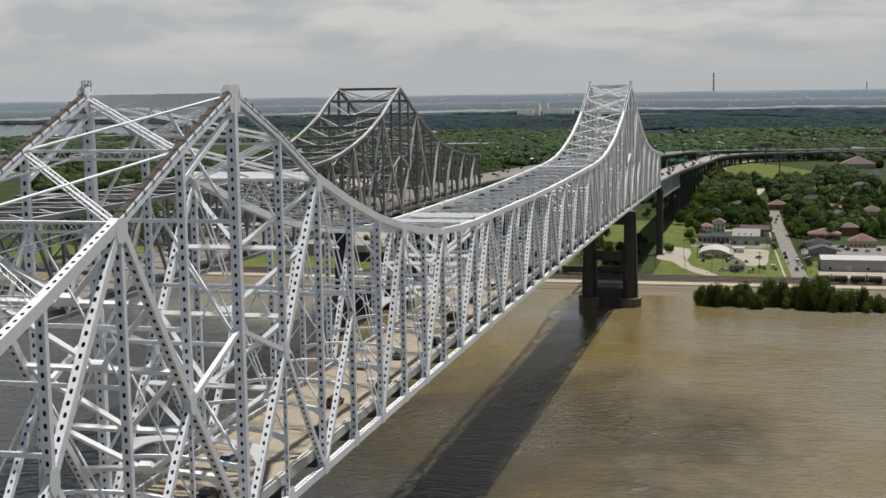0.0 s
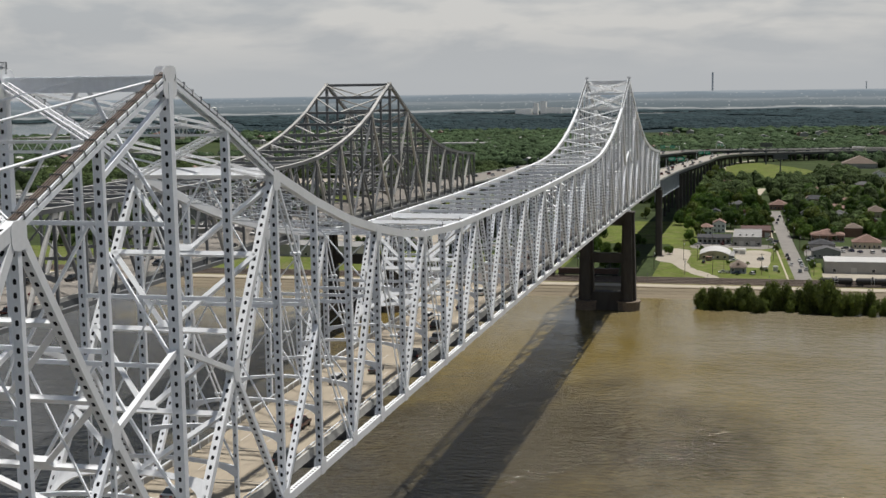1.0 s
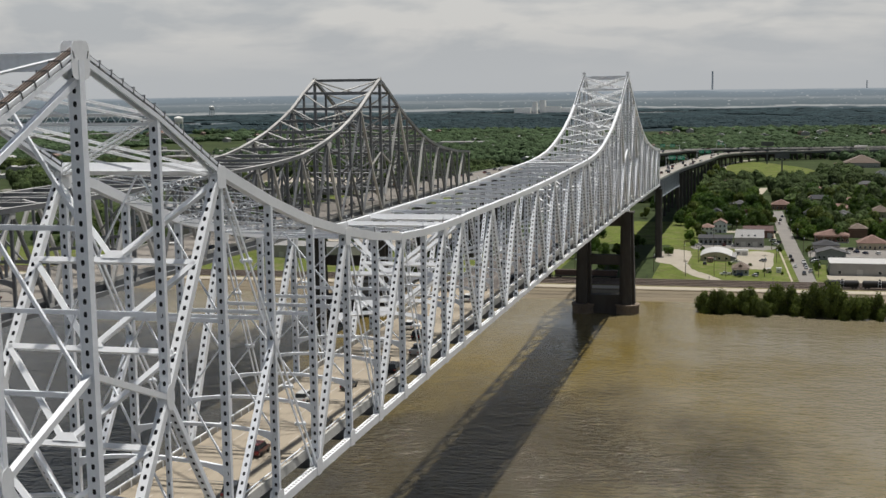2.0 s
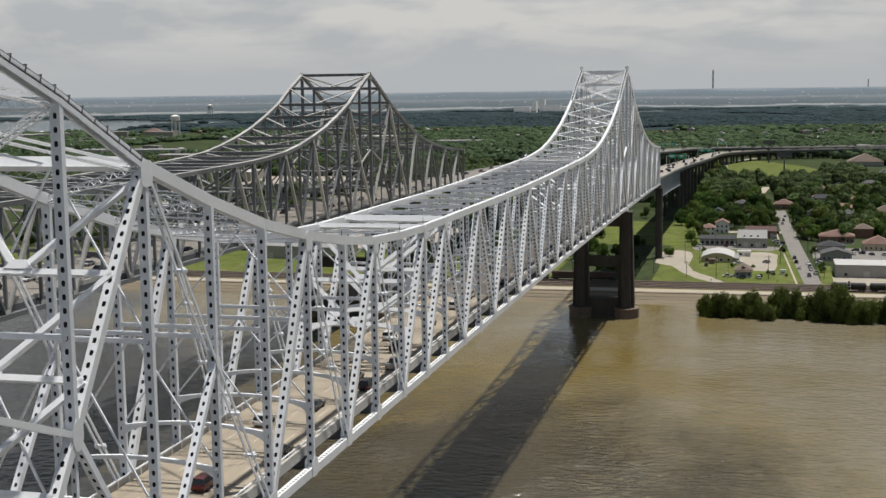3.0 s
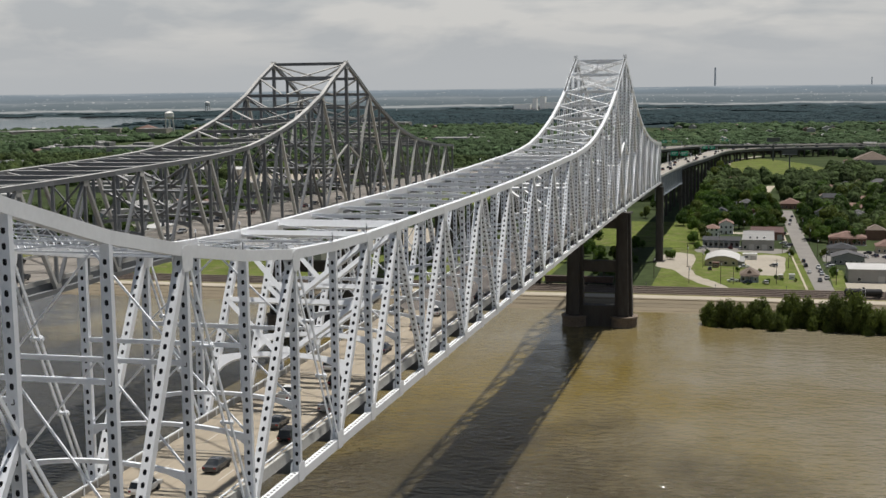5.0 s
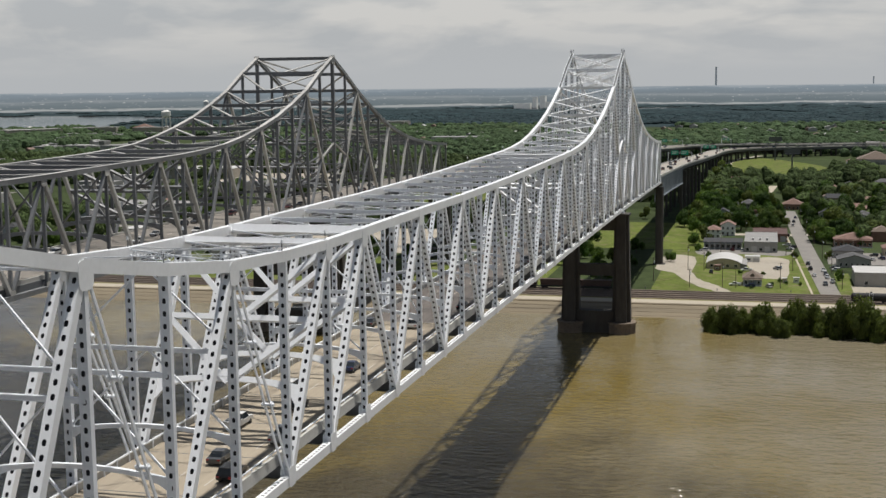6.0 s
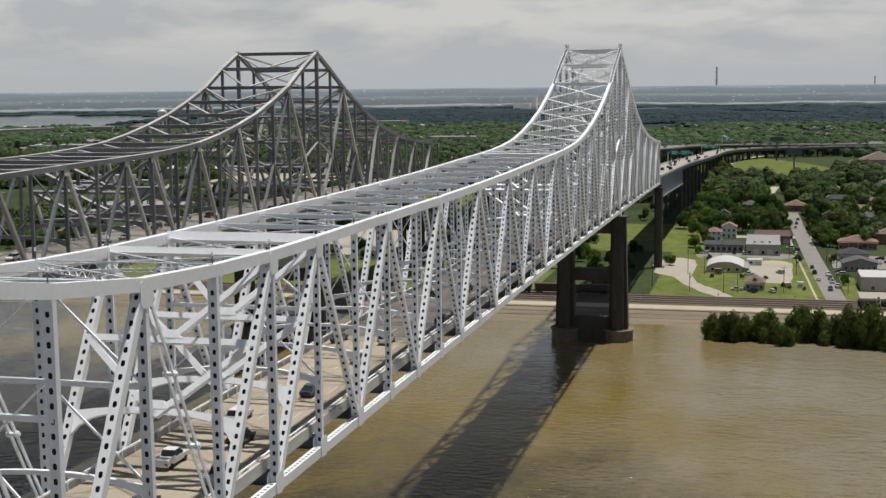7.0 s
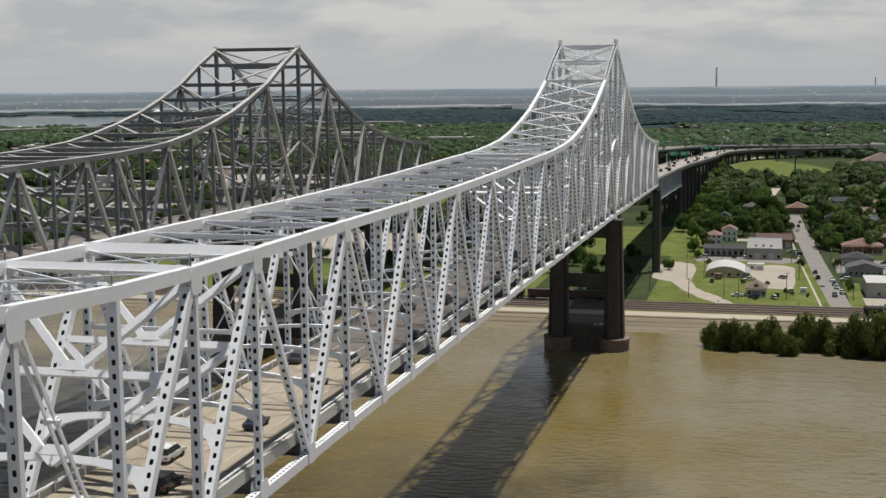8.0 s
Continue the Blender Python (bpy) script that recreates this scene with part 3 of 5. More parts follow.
        m = Build().beam(l + b * 0.1, r + b * 0.1, wide, deep, (0, 1, 0))
        m.beam(l + b * (0.12 + deep / 2), r + b * (0.12 + deep / 2), wide + 0.3, 0.06, (0, 1, 0))
        part("plate_girder", m, light if k % N else paint, root, "light grey box girder across the top")
    # top laterals
    for k in ks[:-1]:
        j = min(tower_of(k)[0], tower_of(k + 1)[0])
        la, ra, lb, rb = at("T", k, -half), at("T", k, half), at("T", k + 1, -half), at("T", k + 1, half)
        flat = (lb - la).cross(ra - la).normalized()
        if near and j < 2 and -3 < k < N + 2:
            for p, q in ((lb, ra),) if k < 0 else ((lb, ra), (la, rb)):
                m = Build()
                for drop in (0.05, 0.75):
                    m.lattice(p + flat * drop, q + flat * drop, 0.55, 0.14, 0.7, flat.cross(q - p))
                part("lateral", m, light, root, "white laced diagonal bracing")
            if k < 0:
                part("lateral", Build().beam(la, rb, 0.42, 0.2, flat.cross(rb - la)), light, root, "white tie bar")
            part("knee", Build().beam((la + lb) / 2, (lb + rb) / 2, 0.25, 0.25, (0, 0, 1)), paint, root)
        elif near and 20 < k < N:
            for p, q in ((la, rb), (ra, lb)):
                part("lateral", Build().beam(p, q, 0.5, 0.26, flat.cross(q - p)), light, root)
        elif near and j <= 7:
            for p, q in ((la, rb), (ra, lb)):
                part("lateral", Build().lattice(p, q, 0.75, pitch=0.95), paint, root, "laced diagonal bracing")
        elif near:
            for p, q in ((la, rb), (ra, lb)):
                part("lateral", Build().beam(p, q, 0.2, 0.2, (0, 0, 1)), light, root)
        else:
            # each K opens towards its tower; painted in the sunlit tone
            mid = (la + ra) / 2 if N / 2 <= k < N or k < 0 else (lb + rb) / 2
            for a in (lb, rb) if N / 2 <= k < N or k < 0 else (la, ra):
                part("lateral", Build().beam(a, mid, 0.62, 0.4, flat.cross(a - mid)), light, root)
    return at


def bridge_deck(root, cx, half, y0, road, edge, lanes, near=True):
    """Slab, parapets, stringers, floor beams and lane lines of one bridge, panel by panel."""
    reach = half - 1.3
    for k in range(-ARM, N + ARM):
        ya, yb, za, zb = y0 + k * P, y0 + (k + 1) * P, deck_z(k), deck_z(k + 1)
        a, b = Vector((cx, ya + 0.03, za)), Vector((cx, yb - 0.03, zb))
        # the near deck takes the darker, streaked tone from panel 14 on
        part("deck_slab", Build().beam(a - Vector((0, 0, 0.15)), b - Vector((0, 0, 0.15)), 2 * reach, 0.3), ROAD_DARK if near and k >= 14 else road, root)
        for s in (1, -1):
            m = Build()
            m.beam(a, b, 0.35, 1.45, (1, 0, 0), (s * (reach + 0.18), 0.12))
            part("parapet", m, PARAPET, root)
            if not near:
                continue
            m = Build()
            for i in range(5):
                c = a.lerp(b, (i + 0.5) / 5) + Vector((s * (reach - 0.14), 0, 0))
                m.beam(c, c + Vector((0, 0, 1.15)), 0.12, 0.16)
            m.beam(a + Vector((s * (reach - 0.14), 0, 1.1)), b + Vector((s * (reach - 0.14), 0, 1.1)), 0.16, 0.14)
            part("guard_rail", m, edge, root)
        if near or k % 2 == 0:
            part("expansion_joint", Build().box(cx - reach, cx + reach, ya - 0.09, ya + 0.09, za - 0.1, za + 0.012), DARKSTEEL, root)
        if not near:
            for s in (1, -1):
                part("fascia_girder", Build().beam(a, b, 0.3, 2.8, (1, 0, 0), (s * (reach + 0.5), -1.6)), DARKSTEEL, root)
        m = Build()
        f = Vector((cx, ya, za - 1.35))
        m.beam(f - Vector((half, 0, 0)), f + Vector((half, 0, 0)), 0.08, 1.9, (0, 1, 0))
        for dz in (-0.95, 0.95):
            m.beam(f + Vector((-half, 0, dz)), f + Vector((half, 0, dz)), 0.5, 0.06, (0, 1, 0))
        # floor beams use the darker tone, for the shade beside the deck
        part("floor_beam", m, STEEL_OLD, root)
        m = Build()
        for i in range(7):
            x = -reach + 0.6 + i * (2 * reach - 1.2) / 6
            for w, h, dz in ((0.05, 0.9, -0.75), (0.32, 0.05, -0.32), (0.32, 0.05, -1.18)):
                m.beam(a + Vector((x, 0, dz)), b + Vector((x, 0, dz)), w, h)
        part("stringer_grid", m, edge if near else DARKSTEEL, root)
        if yb < (-80 if near else 60) or (not near and k % 2):
            continue
        for i in range(1, lanes, 1 if near else 2):
            x = -reach + 2 * reach * i / lanes
            for f0 in (0.25,):
                m = Build()
                p, q = a.lerp(b, f0) + Vector((x, 0, 0.008)), a.lerp(b, f0 + 0.3) + Vector((x, 0, 0.008))
                m.beam(p, q, 0.16, 0.012)
                part("lane_line", m, PAINT, root)


bridge = thing("truss_bridge", "silver-grey painted steel cantilever truss road bridge on dark piers", "bridge")
node = truss_bridge(bridge, 0.0, 9.8, 0.0, STEEL, STEEL_LIGHT, True)
bridge_deck(bridge, 0.0, 9.8, 0.0, ROAD, STEEL, 4)

old_bridge = thing("truss_bridge", "weathered beige-grey steel cantilever truss bridge, wider, upstream", "bridge")
OLD_X, OLD_Y = -116.0, -20.0
old_node = truss_bridge(old_bridge, OLD_X, 15.6, OLD_Y, STEEL_OLD, STEEL_OLD_LIGHT, False)
bridge_deck(old_bridge, OLD_X, 15.6, OLD_Y, ROAD_GREY, STEEL_OLD, 6, False)


def catwalks():
    """Inspection planks and clamps along the upper chords beside the near tower."""
    for x in (9.8, -9.8):
        for k in (-2, -1, 0, 1):
            a, b = node("T", k, x), node("T", k + 1, x)
            rusty = k < 0
            d = (b - a).normalized()
            up = Vector((1, 0, 0)).cross(d)
            m = Build()
            for dx in (-0.3, 0.0, 0.3):
                m.beam(a, b, 0.16, 0.06, (1, 0, 0), (dx, 0.66))
            part("walkway_plank", m, RUST if rusty else DARKSTEEL, bridge, "rusty walkway planks on the chord")
            n = 7
            for i in range(n):
                c, m = a.lerp(b, (i + 0.5) / n), Build()
                for dx in (-0.55, 0.55):
                    m.beam(c + up * 0.1 + Vector((dx, 0, 0)), c + up * 0.8 + Vector((dx, 0, 0)), 0.08, 0.14)
                m.beam(c + up * 0.76 + Vector((-0.59, 0, 0)), c + up * 0.76 + Vector((0.59, 0, 0)), 0.1, 0.08, (0, 1, 0))
                part("chain_clip", m, DARKSTEEL, bridge)


catwalks()


def beacon(x, k):
    """Caged warning light on a tower top."""
    c = node("T", k, x) + Vector((0, 0, 0.7))
    r = thing("warning_light", "caged red warning light on the tower top", "light", "tower lights", c)
    m = Build()
    for i in range(8):
        a = 2 * math.pi * i / 8
        q = Vector((0.6 * math.cos(a), 0.6 * math.sin(a), 0))
        m.tube(q, q + Vector((0, 0, 1.3)), 0.04, n=5)
    for z in (0.05, 0.7, 1.3):
        for i in range(8):
            a, b2 = 2 * math.pi * i / 8, 2 * math.pi * (i + 1) / 8
            m.tube((0.6 * math.cos(a), 0.6 * math.sin(a), z), (0.6 * math.cos(b2), 0.6 * math.sin(b2), z), 0.035, n=5)
    part("cage", m, DARKSTEEL, r)
    part("lamp_body", Build().tube((0, 0, 0), (0, 0, 0.9), 0.2, 0.16, 10), STEEL_LIGHT, r)


for bx, bk in ((-9.8, 0), (9.8, N), (-9.8, N)):
    beacon(bx, bk)


def chord_lamp(x, k):
    """Small navigation lamp on the upper chord."""
    r = thing("chord_lamp", "small white lamp on a short post on the chord", "light", "chord lamps", node("T", k, x) + Vector((0, 0, 0.6)))
    part("post", Build().tube((0, 0, 0), (0, 0, 0.9), 0.06, n=6), DARKSTEEL, r)
    part("lamp_head", Build().tube((0, 0, 0.9), (0, 0, 1.3), 0.16, 0.12, 8), STEEL_LIGHT, r)


for lk in (6, 8, 9, 11, 14, 17, 20, 23):
    for lx in (9.8, -9.8):
        chord_lamp(lx, lk)


# ---- piers ----
def river_pier(cx, y, half, top):
    r = thing("bridge_pier", "tall dark stained concrete pier standing in the river", "pier", "river piers", (cx, y, 0))
    for s in (1, -1):
        out = []
        for i in range(16):
            a = 2 * math.pi * i / 16
            out.append((s * (half + 0.2) + 5.4 * math.cos(a), 6.0 * math.sin(a)))
        grow = lambda f: [(s * (half + .2) + (p[0] - s * (half + .2)) * f, p[1] * f) for p in out]
        # stone courses with recessed joints, turned in one piece
        prof = [(0.965, -6)]
        for c in range(6):
            f = 1.07 if c == 5 else 1.0
            prof += [(0.965, -0.95 + 0.9 * c), (f, -0.9 + 0.9 * c), (f, -0.15 + 0.9 * c), (0.965, -0.1 + 0.9 * c)]
        m = Build().add([(x, y, z) for f, z in prof for x, y in grow(f)], [(16 * r + i, 16 * r + (i + 1) % 16, 16 * r + 16 + (i + 1) % 16, 16 * r + 16 + i) for r in range(len(prof) - 1) for i in range(16)] + [tuple(16 * (len(prof) - 1) + i for i in range(16))])
        part("footing", m, PIER_FOOT, r, "round brown stone pier footing")
        # a leg: stepped cross section, leaning in a little towards its top
        cross = [(-1, -.55), (-.6, -.55), (-.6, -1), (.6, -1), (.6, -.55), (1, -.55), (1, .55), (.6, .55), (.6, 1), (-.6, 1), (-.6, .55), (-1, .55)]
        lo = [(s * (half + 0.2) + 3.6 * u, 4.4 * v, 4.6) for u, v in cross]
        hi = [(s * half + 2.7 * u, 3.3 * v, top - 1.6) for u, v in cross]
        n = len(cross)
        m = Build().add(lo + hi, [(i, (i + 1) % n, n + (i + 1) % n, n + i) for i in range(n)] + [tuple(range(n, 2 * n)), tuple(range(n - 1, -1, -1))])
        part("leg", m, PIER, r)
        part("cap", Build().box(s * half - 3.1, s * half + 3.1, -3.7, 3.7, top - 1.7, top - 0.9), PIER, r)
        b = Build().box(s * half - 0.9, s * half + 0.9, -1.1, 1.1, top - 0.95, top - 0.2)
        b.prism([(-0.9, top - 0.2), (0.9, top - 0.2), (0.35, top + 0.9), (-0.35, top + 0.9)], s * half - 0.6, s * half + 0.6, "x")
        part("bearing", b, STEEL, r, "grey steel bearing")
    part("base_wall", Build().box(-half + 2.6, half - 2.6, -2.6, 2.6, -6, 8.6), PIER, r)
    part("cross_beam", Build().box(-half + 2.2, half - 2.2, -1.8, 1.8, 22.5, 27.0), PIER, r)
    part("cross_beam", Build().box(-half + 2.2, half - 2.2, -1.8, 1.8, top - 7.5, top - 3.5), PIER, r)
    return r


def land_pier(cx, y, half, top, turn=0.0, cols=2, size=2.2, ground=1.0):
    r = thing("bridge_pier", "dark concrete column pier on the bank", "pier", "approach piers", (cx, y, 0), turn)
    for i in range(cols):
        x = -half + 2 * half * i / (cols - 1)
        q = size / 2
        oct_ = [(x - q, -q * .6), (x - q * .6, -q), (x + q * .6, -q), (x + q, -q * .6), (x + q, q * .6), (x + q * .6, q), (x - q * .6, q), (x - q, q * .6)]
        part("column", Build().prism(oct_, ground - 1, top - 1.8), PIER, r)
        if size > 3:
            part("footing", Build().box(x - q * 1.6, x + q * 1.6, -q * 1.6, q * 1.6, ground - 1, ground + 1.3), PIER, r)
    part("cap_beam", Build().hexa([(-half - 1.2, -size * .55, top - 1.2), (half + 1.2, -size * .55, top - 1.2), (half + 1.2, size * .55, top - 1.2), (-half - 1.2, size * .55, top - 1.2), (-half - 1.6, -size * .6, top), (half + 1.6, -size * .6, top), (half + 1.6, size * .6, top), (-half - 1.6, size * .6, top)]).box(-half, half, -size * .5, size * .5, top - 2.4, top - 1.2), PIER, r)
    return r


for kk in (0, N):
    river_pier(0.0, kk * P, 9.8, low_z(kk) - 0.5)
    river_pier(OLD_X, OLD_Y + kk * P, 15.6, low_z(kk) - 0.5)
for kk in (-ARM, N + ARM):
    land_pier(0.0, kk * P, 9.8, low_z(kk) - 0.6, size=4.0)
    land_pier(OLD_X, OLD_Y + kk * P, 15.6, low_z(kk) - 0.6, size=4.4)


# ---- approach viaducts ----
def viaduct(line, width, road, label, first_deep, count, deep=2.0, bents=True):
    """A road on girders along a smooth line; each span is a part."""
    r = thing("viaduct", label, "viaduct")
    n = (len(line) - 1)
    pts = [bend(line, i * n / count) for i in range(count + 1)]
    for i in range(count):
        a, b = pts[i], pts[i + 1]
        d = (b - a)
        d.z = 0
        d.normalize()
        s = Vector((d.y, -d.x, 0))
        a2, b2 = a - d * 0.25, b + d * 0.25
        part("deck_slab", Build().beam(a2 - Vector((0, 0, .2)), b2 - Vector((0, 0, .2)), width, 0.4, s), road, r)
        for k in (1, -1):
            part("parapet", Build().beam(a2 + s * (k * width / 2) + Vector((0, 0, .3)), b2 + s * (k * width / 2) + Vector((0, 0, .3)), 0.35, 1.1, s), PARAPET, r)
        m = Build()
        high = first_deep and a.y < 845
        g = first_deep if high else deep
        for k in ((-0.42, 0.0, 0.42) if high else (-0.42, 0.42)):
            part("girder", Build().beam(a + s * (k * width) - Vector((0, 0, .4 + g / 2)), b + s * (k * width) - Vector((0, 0, .4 + g / 2)), 0.25, g, s), GIRDER if high else DARKSTEEL, r)
        if high:
            for e in (-0.44, 0.44):
                for f in range(0, 6):
                    c = a.lerp(b, f / 6) + s * (e * width)
                    m.beam(c - Vector((0, 0, .4)), c - Vector((0, 0, .4 + g)), 0.3, 0.4, s)
                for dz in (0.6, g - 0.2):
                    m.beam(a + s * (e * width) - Vector((0, 0, .2 + dz)), b + s * (e * width) - Vector((0, 0, .2 + dz)), 0.5, 0.5, s)
            part("side_ribs", m, GIRDER, r)
        if bents and not (first_deep and b.y < 845):
            land_pier(b.x, b.y, width * 0.38, b.z - 0.4 - deep, math.degrees(math.atan2(-d.x, d.y)), 2 if width < 22 else 3, 2.0)
    return r, pts


E_LINE = [(0, 660, deck_z(44)), (0.5, 820, 42.0), (2.4, 941.2, 38.0), (4.8, 1079.2, 32.5), (7.9, 1262.1, 25.5), (11.0, 1446.6, 19.0), (25.4, 1553.5, 15.5), (57.5, 1616.3, 14.0), (104.9, 1647.8, 13.5), (173.5, 1677.3, 13.5), (262.7, 1703.4, 13.0)]
OE_LINE = [(OLD_X, 640, deck_z(44)), (OLD_X, 760, 44.0), (-111.9, 905, 40.2), (-100, 1090, 34.5), (-44.3, 1359.3, 27.0), (-39.3, 1535.4, 20.0), (-12.0, 1654.8, 15.5), (22.0, 1686.1, 14.5), (57.1, 1701.4, 14.0), (106.3, 1708.1, 14.0), (176.6, 1725.5, 14.0), (267.1, 1741.6, 14.0)]
approach, approach_pts = viaduct(E_LINE, 17.0, ROAD_PALE, "concrete road viaduct curving away on dark piers", 12.0, 36, 2.4)
old_approach, old_pts = viaduct(OE_LINE, 27.0, ROAD_GREY, "wide grey road viaduct on dark concrete piers", 0, 36)

# ---- ground and river ----
SHORE = 534.0


def ground():
    m = Build()
    # cross profile of the far bank: river bed, concrete slope, walk, railway bench, land
    prof = [(478, -6.0), (506, -0.8), (SHORE, 1.6), (536, 2.2)]
    xs = [-4000, -2500, -1500, -900, -600, -400, -300, -200, -120, -60, 0, 60, 120, 200, 300, 500, 900, 1600, 2600]
    rows = prof + [(537, 2.3), (546, 2.3), (570, 2.4), (573, 2.0), (700, 2.0), (1000, 2.0), (1600, 2.0), (2600, 2.0), (4980, 2.0)]
    verts = [(x, y, z) for y, z in rows for x in xs]
    w = len(xs)
    faces = [(j * w + i, j * w + i + 1, (j + 1) * w + i + 1, (j + 1) * w + i) for j in range(len(rows) - 1) for i in range(w - 1)]
    m.add(verts, faces)
    return solid("ground", m, LAND, "flat green river plain with scattered bare earth", "ground", "structure")


ground()
solid("river", Build().add([(-4000, -900, 0), (2600, -900, 0), (2600, 560, 0), (-4000, 560, 0)], [(0, 1, 2, 3)]), WATER, "wide brown muddy river with wind ripples", "river", "structure")
solid("near_bank", Build().hexa([(-4000, -4000, -3), (2600, -4000, -3), (2600, -420, -3), (-4000, -420, -3), (-4000, -4000, 2), (2600, -4000, 2), (2600, -440, 2), (-4000, -440, 2)]), LAND, "low green river bank", "ground", "structure")


def strip(name, x0, x1, y0, y1, z, mat, label, cat="ground"):
    return solid(name, Build().box(x0, x1, y0, y1, z - 0.5, z), mat, label, cat, "structure")


def slope():
    for i in range(5):
        y0, y1 = 504.5 + i * 6, 504.5 + (i + 1) * 6 - 0.5
        z0, z1 = -1.0 + i * 0.62, -1.0 + (i + 1) * 0.62
        b = Build().hexa([(-900, y0, z0 - 1), (900, y0, z0 - 1), (900, y1, z1 - 1), (-900, y1, z1 - 1), (-900, y0, z0), (900, y0, z0), (900, y1, z1), (-900, y1, z1)])
        solid("river_slope", b, REVET, "stepped concrete river slope with waterline stains", "embankment", "structure")


slope()
strip("walk", -900, 900, 536.2, 545.0, 2.45, WALK, "pale concrete levee walk", "path")
strip("river_slope", -900, 900, 533.8, 536.1, 2.38, REVET, "brown concrete top of the river slope", "embankment")
strip("ballast", -900, 900, 547.2, 570.2, 2.62, BALLAST, "dark brown railway ballast bed", "railway")

# ---- the far bank: fields, streets, lots ----
strip("grass", 13, 48, 571.0, 720, 2.06, GRASS, "mown green grass beside the railway")
strip("grass", 48, 88, 571.0, 705, 2.06, GRASS, "green lawn with worn patches")
strip("grass", 97, 104, 571.0, 640, 2.06, GRASS, "strip of grass beside the street")
strip("grass", -60, 30, 720.5, 860, 2.06, GRASS, "green grass beneath the viaduct")
strip("grass", -420, -40, 573, 660, 2.06, GRASS, "bright green grass field behind the levee")
strip("grass", -36, 900, 545.1, 547.1, 2.47, GRASS_DRY, "dry trodden verge between walk and railway")
strip("grass", -700, -36.1, 545.1, 547.1, 2.5, GRASS_DRY, "dry yellow levee grass")
strip("grass", -330, -150, 900, 1090, 2.06, GRASS, "open green field")
strip("ground", -3600, 1500, 2690, 4860, 2.2, FAR_WOODS, "dark scrub of the far plain in haze-tinted green")
strip("lot", 103, 200, 571, 600, 2.08, LOT, "pale dirt yard in front of the warehouse")
strip("lot", 96, 160, 672, 720, 2.08, ASPHALT, "grey parking lot")
strip("lot", -230, -130, 680, 800, 2.08, LOT, "pale parking lot")
strip("lot", -480, -330, 1100, 1300, 2.08, LOT, "pale paved yard")


def plot(name, ring, z, mat, label, seed):
    """A yard with a worn, uneven outline."""
    q, n, out = random.Random(seed), len(ring), []
    for i in range(n):
        p = [Vector(ring[(i + j) % n]) for j in (-1, 0, 1, 2)]
        for k in range(5):
            t = k / 5
            c = 0.5 * (2 * p[1] + (p[2] - p[0]) * t + (2 * p[0] - 5 * p[1] + 4 * p[2] - p[3]) * t * t + (3 * p[1] - p[0] - 3 * p[2] + p[3]) * t ** 3)
            out.append((c.x + q.uniform(-0.5, 0.5), c.y + q.uniform(-1.2, 1.2)))
    return solid(name, Build().prism(out, z - 0.4, z), mat, label, "yard", "structure")


plot("lot", [(9.5, 642), (11, 692), (25, 693), (29, 668), (28, 640), (32, 612), (40, 596), (50, 571.5), (44, 571.5), (33, 589), (26, 607), (19, 630)], 2.1, LOT, "pale crushed shell lot with a track to the railway", 1)
plot("grass", [(37, 1302), (62, 1262), (97, 1240), (126, 1320), (124, 1452), (92, 1540), (60, 1600), (26, 1590), (19, 1500), (26, 1390)], 2.07, GRASS, "wide open green field inside the road bend", 4)
plot("lot", [(54, 674), (60, 692), (75, 690), (76, 660), (74, 621), (66, 616), (59, 620), (57, 645)], 2.1, LOT, "pale worn yard beside the street", 2)
plot("lot", [(29, 700), (52, 706), (70, 700), (78, 712), (72, 722), (30, 722)], 2.09, ASPHALT, "grey paved forecourt of the shops", 3)


def street(name, pts, width, mat, label, z=2.12):
    b = Build()
    verts, faces = [], []
    for i, (x, y) in enumerate(pts):
        q = Vector(pts[min(i + 1, len(pts) - 1)]) - Vector(pts[max(i - 1, 0)])
        s = Vector((q.y, -q.x)).normalized() * (width / 2)
        verts += [(x - s.x, y - s.y, z), (x + s.x, y + s.y, z), (x - s.x, y - s.y, z - 0.4), (x + s.x, y + s.y, z - 0.4)]
        if i:
            a, c = 4 * (i - 1), 4 * i
            faces += [(a, a + 1, c + 1, c), (a + 2, a, c, c + 2), (a + 1, a + 3, c + 3, c + 1)]
    b.add(verts, faces)
    return solid(name, b, mat, label, "road", "structure")


street("road", [(92.8, 571), (87.5, 700), (83.2, 830), (80, 950)], 8.8, ASPHALT, "grey two-lane residential street with parked cars")
street("pavement", [(84.9, 571), (79.6, 700), (75.5, 830)], 1.0, WALK, "pale concrete sidewalk", 2.16)
street("road", [(30, 798), (78, 800), (140, 804), (260, 812)], 11, LOT, "pale worn cross street", 2.10)
street("road", [(62, 990), (60, 1060), (66, 1120), (70, 1180)], 7, WALK, "pale street between trees", 2.12)
street("road", [(22, 1470), (20, 1510), (33, 1590), (56, 1655)], 8, LOT, "pale curving service road beside the field", 2.12)
street("road", [(-60, 690), (-200, 720), (-400, 800), (-700, 980)], 9, ASPHALT, "grey street on the far bank", 2.12)


# ---- railway ----
def track(y):
    r = thing("railway_track", "worn steel rails on dark sleepers in brown ballast", "railway", "tracks", (0, y, 2.62))
    for s in (-0.75, 0.75):
        part("rail", Build().box(-700, 700, s - 0.06, s + 0.06, 0.1, 0.3), RAIL, r)
    m = Build()
    for i in range(560):
        x = -300 + i * 0.95
        m.box(x - 0.12, x + 0.12, -1.3, 1.3, 0.0, 0.14)
    tagged(part("sleeper_bed", m, PIER, r, "dark wooden sleepers"), kind="stuff")


for ty in (550.0, 555.2, 560.6, 566.0):
    track(ty)

